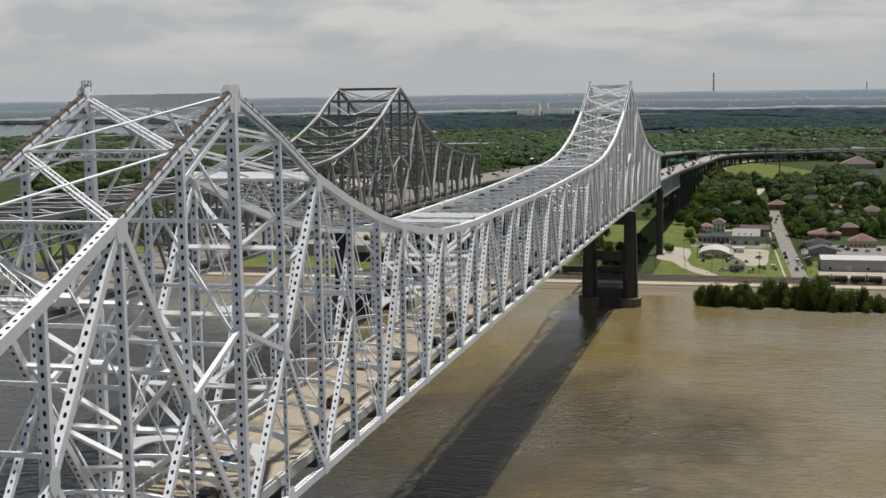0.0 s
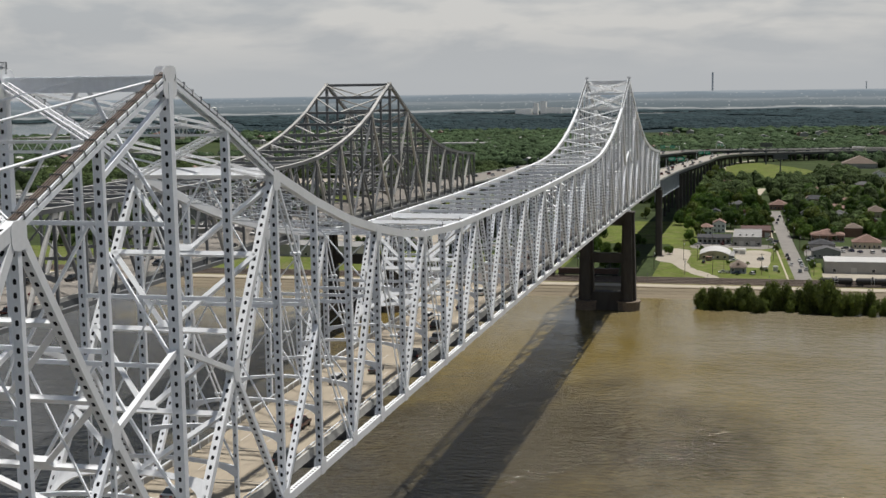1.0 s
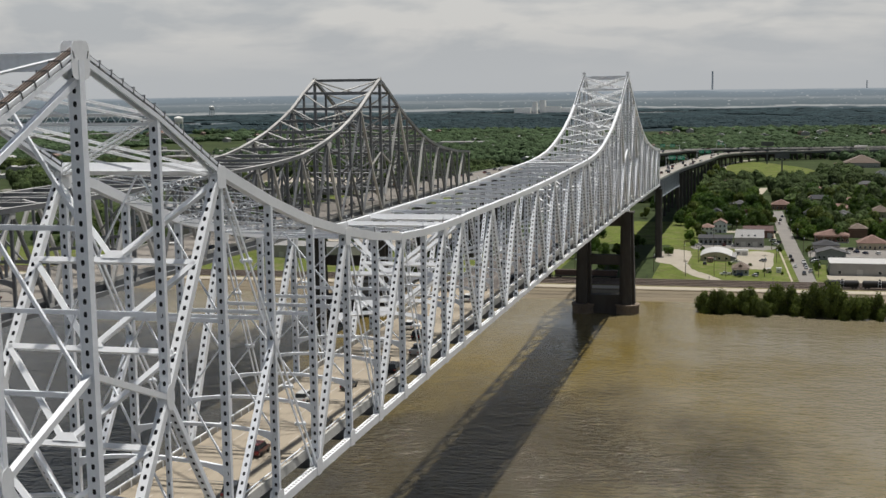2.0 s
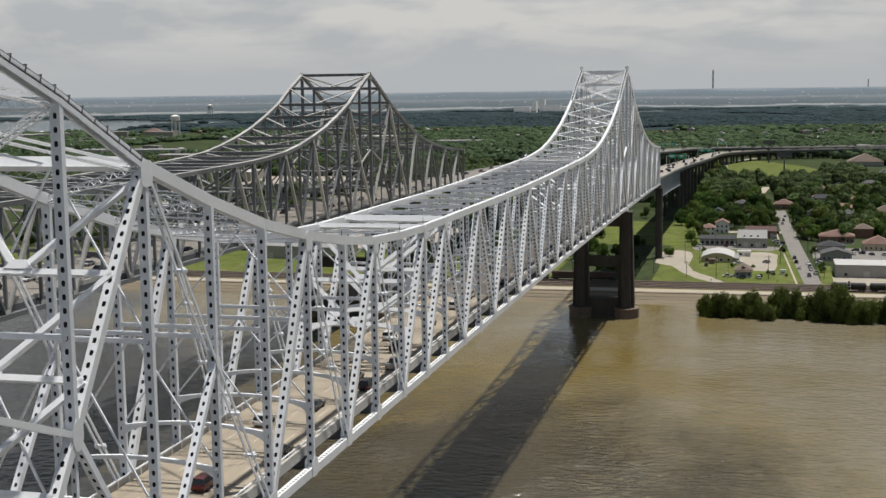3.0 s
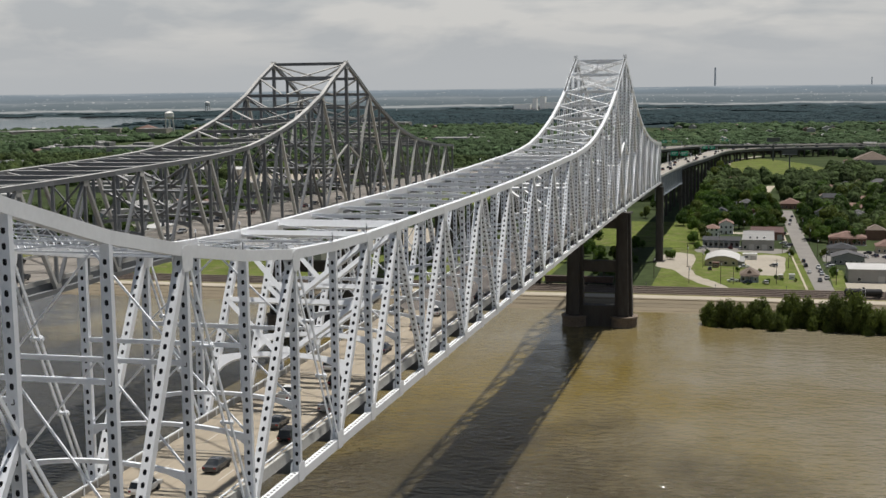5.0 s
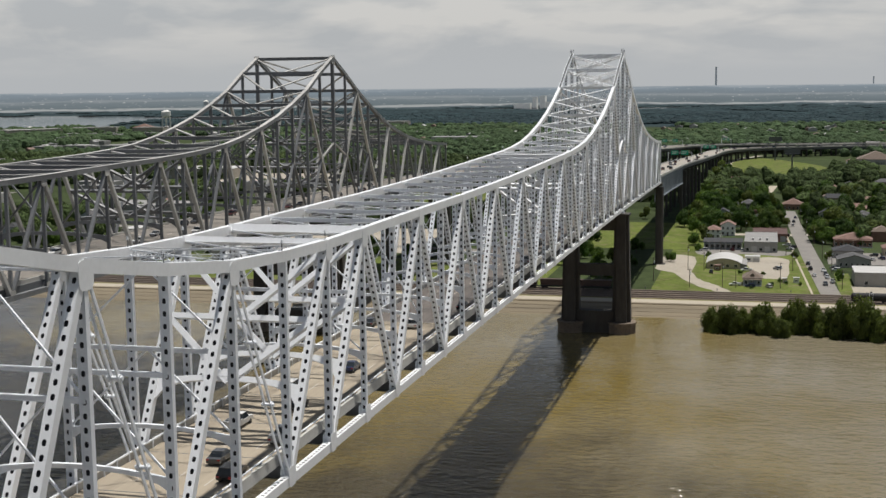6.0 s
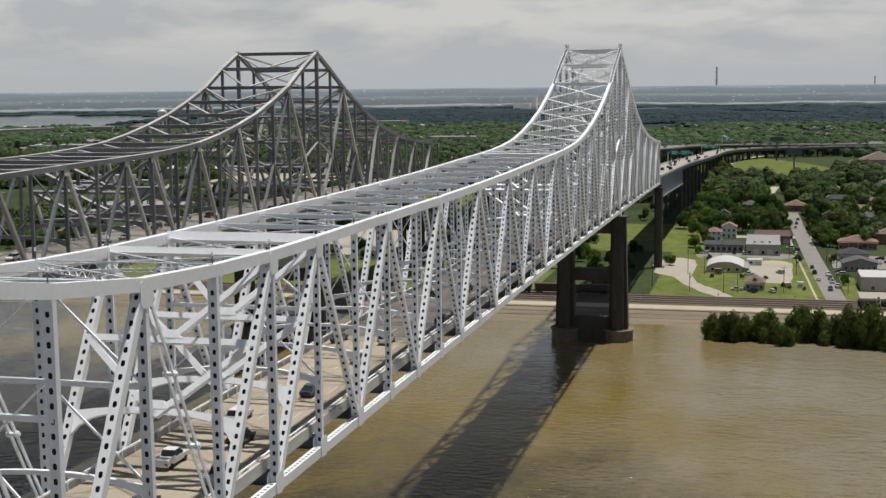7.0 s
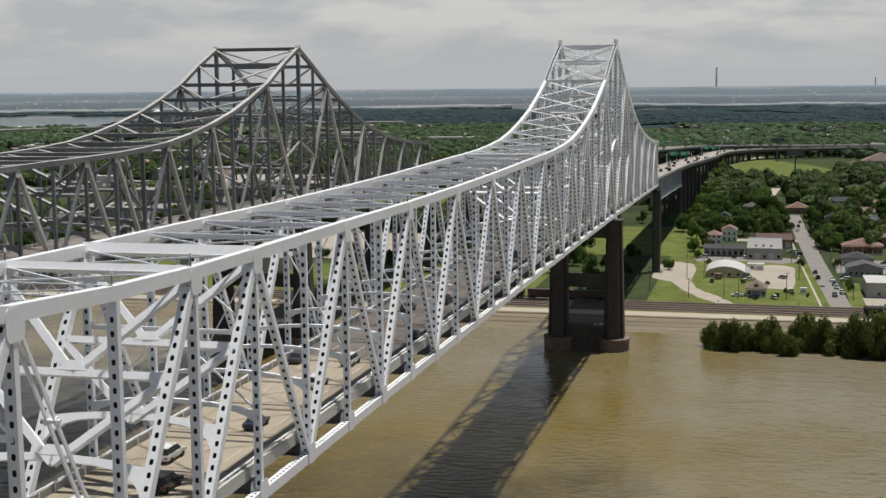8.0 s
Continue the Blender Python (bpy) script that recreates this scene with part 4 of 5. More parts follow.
TANK = material("black_tank_car_paint", (0.014, 0.014, 0.015), 0.75, 0, 0.3, 0.3, 2.0, (0.05, 0.04, 0.035), 0.6)
WAGON = material("brown_hopper_paint", (0.07, 0.045, 0.035), 0.7, 0, 0.3, 0.3, 2.0, (0.03, 0.025, 0.02), 0.58)


def rail_wagon(x, y, tank):
    r = thing("tank_car" if tank else "freight_wagon", "black railway tank car standing on the track" if tank else "dark brown freight wagon standing on the track", "train car", "train", (x, y, 2.9))
    if tank:
        m = Build().tube((-7.5, 0, 2.6), (7.5, 0, 2.6), 1.5, n=18)
        m.tube((-7.5, 0, 2.6), (-8.1, 0, 2.6), 1.5, 0.7, 18).tube((7.5, 0, 2.6), (8.1, 0, 2.6), 1.5, 0.7, 18)
        part("tank", m, TANK, r)
        part("dome", Build().tube((0, 0, 4.0), (0, 0, 4.7), 0.5, 0.45, 12), TANK, r)
        part("ladder", Build().box(-0.8, -0.7, -1.6, -1.5, 0.6, 4.4).box(0.7, 0.8, -1.6, -1.5, 0.6, 4.4).box(-0.8, 0.8, -1.6, -1.5, 4.1, 4.2).box(-0.8, 0.8, -1.6, -1.5, 2.4, 2.5), STEEL, r)
    else:
        m = Build().hexa([(-7.5, -1.45, 1.6), (7.5, -1.45, 1.6), (7.5, 1.45, 1.6), (-7.5, 1.45, 1.6), (-8.0, -1.5, 4.3), (8.0, -1.5, 4.3), (8.0, 1.5, 4.3), (-8.0, 1.5, 4.3)])
        part("hopper", m, WAGON, r)
        for i in range(9):
            q = -7.4 + i * 1.85
            part("side_rib", Build().box(q - 0.08, q + 0.08, -1.62, -1.44, 1.5, 4.2), WAGON, r)
    part("frame", Build().box(-8.2, 8.2, -1.1, 1.1, 0.85, 1.2), TANK, r)
    for s in (-5.8, 5.8):
        m = Build().box(s - 1.5, s + 1.5, -1.0, 1.0, 0.45, 0.85)
        for e in (-0.85, 0.85):
            for yy in (-0.78, 0.72):
                m.tube((s + e, yy, 0.46), (s + e, yy + 0.08, 0.46), 0.46, n=12)
        part("bogie", m, TANK, r)


for i in range(6):
    rail_wagon(108 + i * 17.6, 550.0, True)
for i in range(4):
    rail_wagon(-12 - i * 17.2, 566.0, False)


# ---- trees ----
rng = random.Random(11)


def crown_mesh(name, mat, seed, leaves, lobes, squash=0.8, size=1.0):
    """A crown of many small leaf sprays on several lobes, with gaps; about 1 m in radius, on z = 0 upward."""
    q = random.Random(seed)
    b = Build()
    centres = []
    for i in range(lobes):
        a, rr = q.uniform(0, 6.28), q.uniform(0.1, 0.70)
        centres.append((Vector((rr * math.cos(a), rr * math.sin(a), q.uniform(0.35, 1.15) * squash * (1.15 - 0.5 * rr))), q.uniform(0.26, 0.46)))
    for c, rad in centres:
        # the shaded inside of a lobe: a rough small core
        n = 7
        ring0 = [c + Vector((rad * 0.8 * math.cos(6.28 * i / n), rad * 0.8 * math.sin(6.28 * i / n), q.uniform(-0.1, 0.1))) for i in range(n)]
        top, low = c + Vector((0, 0, rad * 0.78)), c - Vector((0, 0, rad * 0.7))
        b.add(ring0 + [top, low], [(i, (i + 1) % n, n) for i in range(n)] + [((i + 1) % n, i, n + 1) for i in range(n)])
    for i in range(leaves):
        c, rad = centres[i % lobes]
        d = Vector((q.gauss(0, 1), q.gauss(0, 1), q.gauss(0.25, 1))).normalized()
        p = c + d * rad * q.uniform(0.72, 1.08)
        if p.z < 0.02:
            continue
        u = (Matrix.Rotation(q.uniform(0, 6.28), 3, d) @ d.orthogonal().normalized() + 0.55 * Vector((q.uniform(-1, 1), q.uniform(-1, 1), q.uniform(-1, 1)))).normalized()
        w = d.cross(u).normalized()
        e = q.uniform(0.07, 0.15) * size
        b.add([p - u * e, p + w * e * 0.6 + d * e * 0.3, p + u * e, p - w * e * 0.6 + d * e * 0.2], [(0, 1, 2), (0, 2, 3)])
    return b.mesh(name, mat)


CROWNS = [crown_mesh("crown", LEAF[(0, 1, 0, 1, 2, 1)[i]], 40 + i, 1700, 9 + i % 4, 0.75 + 0.1 * (i % 3), 0.72) for i in range(6)]
BUSHES = [crown_mesh("crown", LEAF[2], 70 + i, 3000, 12, 0.8, 0.5) for i in range(3)]


def trunk_mesh():
    b = Build().tube((0, 0, 0), (0.02, 0, 0.55), 0.05, 0.032, 7)
    for i in range(4):
        a = 6.28 * i / 4 + 0.4
        b.tube((0.02, 0, 0.42 + 0.04 * i), (0.4 * math.cos(a), 0.4 * math.sin(a), 0.85), 0.022, 0.008, 5)
    return b.mesh("trunk", BARK)


TRUNK = trunk_mesh()


def tree(x, y, h, w, i, label="broad green tree in full summer leaf", group="bank trees", z=2.0, name="tree"):
    r = thing(name, label, "bush" if name == "bush" else "tree", group, (x, y, z), rng.uniform(0, 360))
    t = part("trunk", TRUNK, None, r)
    t.scale = (h * 0.5, h * 0.5, h * 0.62)
    c = part("crown", BUSHES[i % 3] if name == "bush" else CROWNS[i % 6], None, r)
    low = -0.12 if name == "bush" else 0.12
    c.location, c.scale = (0, 0, h * low), (w / 2, w / 2, h * (1 - low) / 1.35)
    return r


# willow bushes standing in the flooded edge of the river
for bx, by, h, w in ((45, 497, 7.5, 10), (51, 494, 8.0, 10), (57, 497, 7.0, 9), (63, 499, 9.5, 11), (66, 494, 6.5, 9), (69.5, 489, 5.5, 7), (73.0, 495, 4.5, 7),
                     (76, 499, 9.5, 10), (82, 496, 9.5, 11), (88, 494, 9.0, 11), (94, 492, 10.0, 11), (100, 491, 10.5, 12), (106, 489, 8.5, 10), (112, 488, 7.0, 9), (119, 489, 8.0, 10), (127, 490, 6.5, 9), (134, 492, 8.0, 10)):
    tree(bx, by - 8, h * rng.uniform(1.45, 1.8), w * rng.uniform(1.15, 1.4), rng.randrange(3), "dense olive-green willow bush standing in the river", "river bushes", -0.8, "bush")

CLEAR = [(10, 106, 580, 700), (27, 82, 700, 812), (77, 90, 700, 930), (100, 150, 580, 660), (96, 160, 664, 745), (-30, 28, 655, 830), (30, 122, 1235, 1480), (15, 100, 1480, 1620), (60, 75, 985, 1190), (70, 106, 775, 815), (-1260, -1060, 2250, 2600), (-1030, -900, 1950, 2250),
         (-330, -150, 900, 1090), (-420, -40, 560, 655), (-230, -130, 680, 800), (-480, -330, 1100, 1300), (30, 130, 790, 812)]


def free(x, y, gap=0):
    if any(a - gap < x < b + gap and c - gap < y < d + gap for a, b, c, d in CLEAR):
        return False
    for pts, wide in ((approach_pts, 18), (old_pts, 26)):
        if any((x - p.x) ** 2 + (y - p.y) ** 2 < wide * wide for p in pts):
            return False
    return True


spots = []
for x0, x1, y0, y1, n in ((24, 72, 860, 1080, 60), (88, 180, 745, 1080, 104), (9, 42, 800, 1080, 40), (-130, 0, 830, 1080, 14), (-420, -130, 660, 1000, 30), (-60, 8, 590, 820, 10), (26, 72, 765, 860, 16), (12, 34, 1190, 1380, 14)):
    made = 0
    for _ in range(n * 12):
        if made >= n:
            break
        x, y = rng.uniform(x0, x1), rng.uniform(y0, y1)
        if free(x, y) and all((x - a) ** 2 + (y - b) ** 2 > 50 for a, b in spots):
            spots.append((x, y))
            made += 1
# plots where houses stand
HOUSES = [(83.5, 966), (80, 1080), (155, 910), (182, 1500), (160, 1715), (126, 866)]
for x0, x1, y0, y1, n in ((98, 170, 750, 1180, 16), (30, 72, 850, 1180, 9), (-420, -140, 670, 1150, 22), (150, 200, 1250, 1500, 3)):
    for _ in range(n):
        for _ in range(40):
            x, y = rng.uniform(x0, x1), rng.uniform(y0, y1)
            if free(x, y, 6) and all((x - a) ** 2 + (y - b) ** 2 > 500 for a, b in HOUSES):
                HOUSES.append((x, y))
                break
for i, (x, y) in enumerate(spots):
    if any(abs(x - a) < 9 and -30 < y - b < 8 for a, b in HOUSES):
        continue
    h = rng.uniform(8, 16.5)
    tree(x, y, h, h * rng.uniform(0.95, 1.25), rng.choice((0, 1, 2, 3, 4, 5)))
for x, y, h, w in ((24, 742, 9, 10), (29, 760, 10, 11), (15, 668, 7, 7), (-4, 640, 8, 9), (-14, 655, 9, 10), (-24, 668, 8, 9), (67, 590, 2.6, 3.2), (58, 584.5, 1.6, 2.4), (71, 606, 2.4, 3), (-6, 700, 9, 10), (74, 600, 1.8, 2.5), (80, 596, 2.2, 2.6), (98.5, 616, 5, 5), (99.5, 634, 4, 4.5), (79, 690, 4.5, 5), (97, 690, 5, 5.5), (27, 716, 5, 6), (34, 694, 3, 4), (52, 628, 2.5, 3), (63, 628, 2, 3), (90, 825, 10, 12), (73, 850, 11, 13), (93, 860, 13, 15), (72, 890, 12, 13), (92, 905, 12, 13), (22, 800, 11, 13), (12, 836, 12, 14)):
    tree(x, y, h, w, rng.randrange(6))
for i in range(26):
    x = -60 - i * 14 + rng.uniform(-5, 5)
    tree(x, 668 + rng.uniform(-6, 14), rng.uniform(7, 11), rng.uniform(8, 12), rng.randrange(6))


POOLS = [[(-2600, 2300), (-1640, 2560), (-1500, 2780), (-1560, 3200), (-1500, 3560), (-2300, 3900), (-3200, 3500)], [(-1700, 4420), (-600, 4380), (700, 4700), (700, 4880), (-500, 4640), (-1800, 4760)]]


def inside(x, y, ring):
    hit, n = False, len(ring)
    for i in range(n):
        (xa, ya), (xb, yb) = ring[i], ring[(i + 1) % n]
        if (ya > y) != (yb > y) and x < (xb - xa) * (y - ya) / (yb - ya) + xa:
            hit = not hit
    return hit


def in_water(x, y):
    return any(inside(x, y, ring) for ring in POOLS)


def woods(name, label, mat, bands, seed):
    """Tree cover of the plain, in which single trees cannot be told apart: lumpy domes with leafy sprays on them."""
    g = np.random.default_rng(seed)
    verts, faces, base = [], [], 0
    ring = np.arange(7) * 2 * np.pi / 7
    for y0, y1, n, leaves, wide, tall in bands:
        y = np.sqrt(g.uniform(y0 ** 2, y1 ** 2, n * 3))
        x = 62 + (y - 20) * g.uniform(-0.70, 0.10, n * 3)
        # thin out into clearings and settlements
        patch = np.array([noise.noise(Vector((a / 260, b / 420, 3.0))) + 0.5 * noise.noise(Vector((a / 90, b / 120, 7.0))) for a, b in zip(x, y)])
        limit = np.where((x < -0.35 * y), -0.08, -0.2)
        limit = np.where((x > 84) & (y < 1700), -0.34, limit)
        keep = [(a, b) for a, b, p, q in zip(x, y, patch, limit) if p > q and (b > 1010 or a < -130 or (a > 96 and b > 765)) and not any(abs(a - c) < 10 and -26 < b - e < 9 for c, e in HOUSES) and free(a, b, 4) and not in_water(a, b)][:n]
        for a, b in keep:
            h, w = tall * g.uniform(0.5, 1.35), wide * g.uniform(0.7, 1.3)
            rings = [(0.85, 0.05), (1.05, 0.45), (0.72, 0.82)]
            pts = [np.stack([a + w * r * g.uniform(0.8, 1.2, 7) * np.cos(ring), b + w * r * g.uniform(0.8, 1.2, 7) * np.sin(ring), 2 + h * (f + g.uniform(-0.07, 0.07, 7))], 1) for r, f in rings]
            verts.append(np.concatenate(pts + [np.array([[a, b, 2 + h]])]))
            for lo in (0, 7):
                faces += [(base + lo + i, base + lo + (i + 1) % 7, base + lo + 7 + (i + 1) % 7, base + lo + 7 + i) for i in range(7)]
            faces += [(base + 14 + i, base + 14 + (i + 1) % 7, base + 21) for i in range(7)]
            base += 22
            if leaves:
                d = g.normal(size=(leaves, 3))
                d[:, 2] = np.abs(d[:, 2])
                d /= np.linalg.norm(d, axis=1)[:, None]
                p = d * g.uniform(0.85, 1.12, (leaves, 1)) * (w, w, h * 0.58) + (a, b, 2 + h * 0.42)
                u = np.cross(d, g.normal(size=(leaves, 3)))
                u /= np.linalg.norm(u, axis=1)[:, None]
                v = np.cross(d, u)
                e = w * 0.14 * g.uniform(0.6, 1.4, (leaves, 1))
                verts.append(np.stack([p - u * e - v * e * 0.5, p + u * e - v * e * 0.5, p + v * e], 1).reshape(-1, 3))
                faces += [(base + 3 * i, base + 3 * i + 1, base + 3 * i + 2) for i in range(leaves)]
                base += 3 * leaves
    me = bpy.data.meshes.new(name)
    me.from_pydata(np.concatenate(verts), [], faces)
    me.materials.append(mat)
    me.update()
    tagged(new(name, me), label, "woods", kind="stuff")


for ring in POOLS:
    solid("water", Build().add([(x, y, 2.3) for x, y in ring], [tuple(range(len(ring)))]), POOL, "pale distant reach of the river", "river", "structure")
woods("woods", "dense green tree cover among the settlements", WOODS, ((690, 1010, 620, 190, 5.4, 11), (1010, 1500, 2600, 100, 5.8, 12)), 5)
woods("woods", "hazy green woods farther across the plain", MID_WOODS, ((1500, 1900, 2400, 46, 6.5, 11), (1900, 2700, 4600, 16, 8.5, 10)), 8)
woods("far_woods", "dark far forest tinted blue-green by painted haze", FAR_WOODS, ((2700, 3600, 5200, 6, 12, 7), (3600, 4830, 6000, 0, 20, 6)), 6)


def far_roofs():
    """Small houses of the far settlements, too many and too small to tell apart."""
    g = random.Random(3)
    for name, label, mat, n in (("far_houses", "pale roofs of small far houses", WALLS_FAR[0], 190), ("far_houses", "red-brown roofs of small far houses", WALLS_FAR[1], 70)):
        m = Build()
        for _ in range(n):
            y = math.sqrt(g.uniform(1250 ** 2, 2650 ** 2))
            x = 62 + (y - 20) * g.uniform(-0.70, 0.10)
            if not free(x, y, 4) or in_water(x, y) or (x > 0 and y < 1750):
                continue
            w, d, h = g.uniform(4, 8), g.uniform(5, 9), g.uniform(4, 9)
            m.box(x - w, x + w, y - d, y + d, 2, 2 + h)
            m.prism([(x - w - .5, 2 + h), (x + w + .5, 2 + h), (x, 2 + h + w * 0.45)], y - d - .5, y + d + .5, "y")
        tagged(solid(name, m, mat, label, "houses"), kind="stuff")


def town_roofs():
    """Flat roofs, sheds and yards of the town upstream, too many and too small to tell apart."""
    g = random.Random(8)
    for name, label, mat, n, tall in (("far_sheds", "pale flat roofs of sheds in the town", METAL_ROOF, 40, 6), ("far_sheds", "grey flat roofs among the trees of the town", FLAT_ROOF, 110, 7), ("far_yards", "bare grey yards and streets between the roofs", LOT_GREY, 90, 0.2)):
        m = Build()
        for _ in range(n):
            y = math.sqrt(g.uniform(760 ** 2, 2300 ** 2))
            x = 62 - (y - 20) * g.uniform(0.22, 0.72)
            if not free(x, y, 14) or in_water(x, y):
                continue
            w, d, h = g.uniform(7, 22), g.uniform(6, 16), tall * g.uniform(0.7, 1.4)
            m.box(x - w, x + w, y - d, y + d, 1.5, 2 + h)
            if h > 1:
                m.box(x - w * 0.4, x - w * 0.2, y - 2, y + 2, 2 + h, 3.2 + h)
        tagged(solid(name, m, mat, label, "houses"), kind="stuff")


WALLS_FAR = [material("pale_far_roof", (0.31, 0.305, 0.295), 0.8, 0, 0.2, island=0.35), material("brick_far_roof", (0.22, 0.15, 0.12), 0.8, 0, 0.2, island=0.35)]
far_roofs()


# ---- the hazy distance behind everything ----
def distance():
    m = bpy.data.materials.new("hazy_far_plain")
    m.use_nodes = True
    n, l = m.node_tree.nodes, m.node_tree.links
    n.clear()
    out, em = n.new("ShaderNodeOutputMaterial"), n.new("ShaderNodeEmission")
    geo, sep, mp = n.new("ShaderNodeTexCoord"), n.new("ShaderNodeSeparateXYZ"), n.new("ShaderNodeMapping")
    l.new(geo.outputs["Object"], sep.inputs[0])
    l.new(geo.outputs["Object"], mp.inputs[0])
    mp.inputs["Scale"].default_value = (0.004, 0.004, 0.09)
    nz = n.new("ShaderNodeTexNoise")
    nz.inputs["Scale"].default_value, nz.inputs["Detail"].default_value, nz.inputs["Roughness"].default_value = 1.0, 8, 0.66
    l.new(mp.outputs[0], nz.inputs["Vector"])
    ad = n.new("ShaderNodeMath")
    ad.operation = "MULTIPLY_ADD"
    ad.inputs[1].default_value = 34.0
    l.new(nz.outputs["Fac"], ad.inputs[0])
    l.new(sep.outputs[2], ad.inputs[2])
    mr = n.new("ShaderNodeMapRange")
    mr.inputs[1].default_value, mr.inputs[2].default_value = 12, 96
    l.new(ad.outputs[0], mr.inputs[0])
    # haze is painted into these glowing colours, palest at the top
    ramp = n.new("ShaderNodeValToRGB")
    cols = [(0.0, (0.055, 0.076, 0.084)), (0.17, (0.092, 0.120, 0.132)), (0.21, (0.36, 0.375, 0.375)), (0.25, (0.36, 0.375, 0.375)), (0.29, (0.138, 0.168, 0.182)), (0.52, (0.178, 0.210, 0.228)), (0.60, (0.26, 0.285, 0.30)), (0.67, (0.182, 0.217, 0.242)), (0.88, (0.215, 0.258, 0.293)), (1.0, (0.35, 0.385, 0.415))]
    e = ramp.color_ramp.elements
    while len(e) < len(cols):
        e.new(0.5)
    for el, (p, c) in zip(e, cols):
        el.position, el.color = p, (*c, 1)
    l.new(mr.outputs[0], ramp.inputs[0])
    # pale tanks and roofs scattered along the far industrial shore
    mp2, dot = n.new("ShaderNodeMapping"), n.new("ShaderNodeTexNoise")
    mp2.inputs["Scale"].default_value = (0.055, 0.055, 0.30)
    l.new(geo.outputs["Object"], mp2.inputs[0])
    l.new(mp2.outputs[0], dot.inputs["Vector"])
    dot.inputs["Scale"].default_value, dot.inputs["Detail"].default_value = 1.0, 3
    sp = n.new("ShaderNodeMapRange")
    sp.inputs[1].default_value, sp.inputs[2].default_value = 0.66, 0.72
    l.new(dot.outputs["Fac"], sp.inputs[0])
    mx = n.new("ShaderNodeMix")
    mx.data_type = "RGBA"
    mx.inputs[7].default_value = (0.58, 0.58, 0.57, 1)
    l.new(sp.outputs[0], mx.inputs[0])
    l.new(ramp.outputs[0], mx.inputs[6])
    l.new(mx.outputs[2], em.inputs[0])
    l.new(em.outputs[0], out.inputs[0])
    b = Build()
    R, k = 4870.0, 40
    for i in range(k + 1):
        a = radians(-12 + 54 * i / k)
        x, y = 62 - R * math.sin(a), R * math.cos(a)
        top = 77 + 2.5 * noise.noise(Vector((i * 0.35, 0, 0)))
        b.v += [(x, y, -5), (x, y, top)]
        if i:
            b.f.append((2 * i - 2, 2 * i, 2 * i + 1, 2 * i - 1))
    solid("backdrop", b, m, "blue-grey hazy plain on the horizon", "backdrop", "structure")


distance()

# ---- buildings ----
def plain(name, c, rough=0.8, vary=0.15, **k):
    return material(name, c, rough, 0, vary, 0.3, 2.5, **k)


WALLS = [plain("white_siding", (0.80, 0.79, 0.75)), plain("blue_grey_siding", (0.26, 0.30, 0.33)), plain("pale_yellow_siding", (0.46, 0.40, 0.28)), material("red_brick_wall", (0.27, 0.15, 0.11), 0.9, 0, 0.25, 0.4, 6.0), plain("grey_block_wall", (0.33, 0.32, 0.30))]
ROOFS = [material("brown_shingle_roof", (0.16, 0.125, 0.10), 0.95, 0, 0.2, 0.4, 4.0), material("grey_shingle_roof", (0.085, 0.083, 0.083), 0.95, 0, 0.2, 0.4, 4.0), material("red_clay_roof", (0.195, 0.122, 0.098), 0.9, 0, 0.2, 0.4, 4.0), material("dark_shingle_roof", (0.045, 0.045, 0.048), 0.95, 0, 0.2, 0.4, 4.0)]
TAN_WALL = plain("tan_block_wall", (0.33, 0.30, 0.25))
METAL_ROOF = material("white_metal_roof", (0.46, 0.45, 0.43), 0.55, 0, 0.12, 0.15, 1.5, (0.40, 0.36, 0.30), 0.62)
FLAT_ROOF = material("grey_membrane_roof", (0.235, 0.23, 0.22), 0.9, 0, 0.15, 0.15, 1.2, (0.18, 0.18, 0.18), 0.6)
RED_ROOF = material("dark_red_membrane_roof", (0.085, 0.048, 0.042), 0.9, 0, 0.2, 0.2, 1.5)
TRIM = plain("white_painted_trim", (0.68, 0.67, 0.63))
GLASS = material("dark_window_glass", (0.02, 0.024, 0.028), 0.12, 0, 0.2)
DOOR = plain("dark_door_paint", (0.07, 0.05, 0.045))
WOOD = plain("weathered_pole_wood", (0.11, 0.085, 0.065))
LOT_GREY = plain("grey_yard_paving", (0.20, 0.19, 0.17))
town_roofs()


def window(r, x, y, z, w=1.0, h=1.4, face=-1):
    f = part("window", Build().box(x - w / 2 - 0.12, x + w / 2 + 0.12, min(y, y + face * 0.1), max(y, y + face * 0.1), z - 0.12, z + h + 0.12), TRIM, r)
    part("pane", Build().box(x - w / 2, x + w / 2, min(y + face * 0.1, y + face * 0.14), max(y + face * 0.1, y + face * 0.14), z, z + h), GLASS, f)


def roof_hip(w, d, z, rise, over=0.5, ridge=0.4):
    a, b = w / 2 + over, d / 2 + over
    k = max(0.05, (ridge * d / 2))
    v = [(-a, -b, z), (a, -b, z), (a, b, z), (-a, b, z), (0, -k, z + rise), (0, k, z + rise), (-a, -b, z - 0.25), (a, -b, z - 0.25), (a, b, z - 0.25), (-a, b, z - 0.25)]
    return Build().add(v, [(0, 1, 4), (1, 2, 5, 4), (2, 3, 5), (3, 0, 4, 5), (6, 7, 1, 0), (7, 8, 2, 1), (8, 9, 3, 2), (9, 6, 0, 3), (9, 8, 7, 6)])


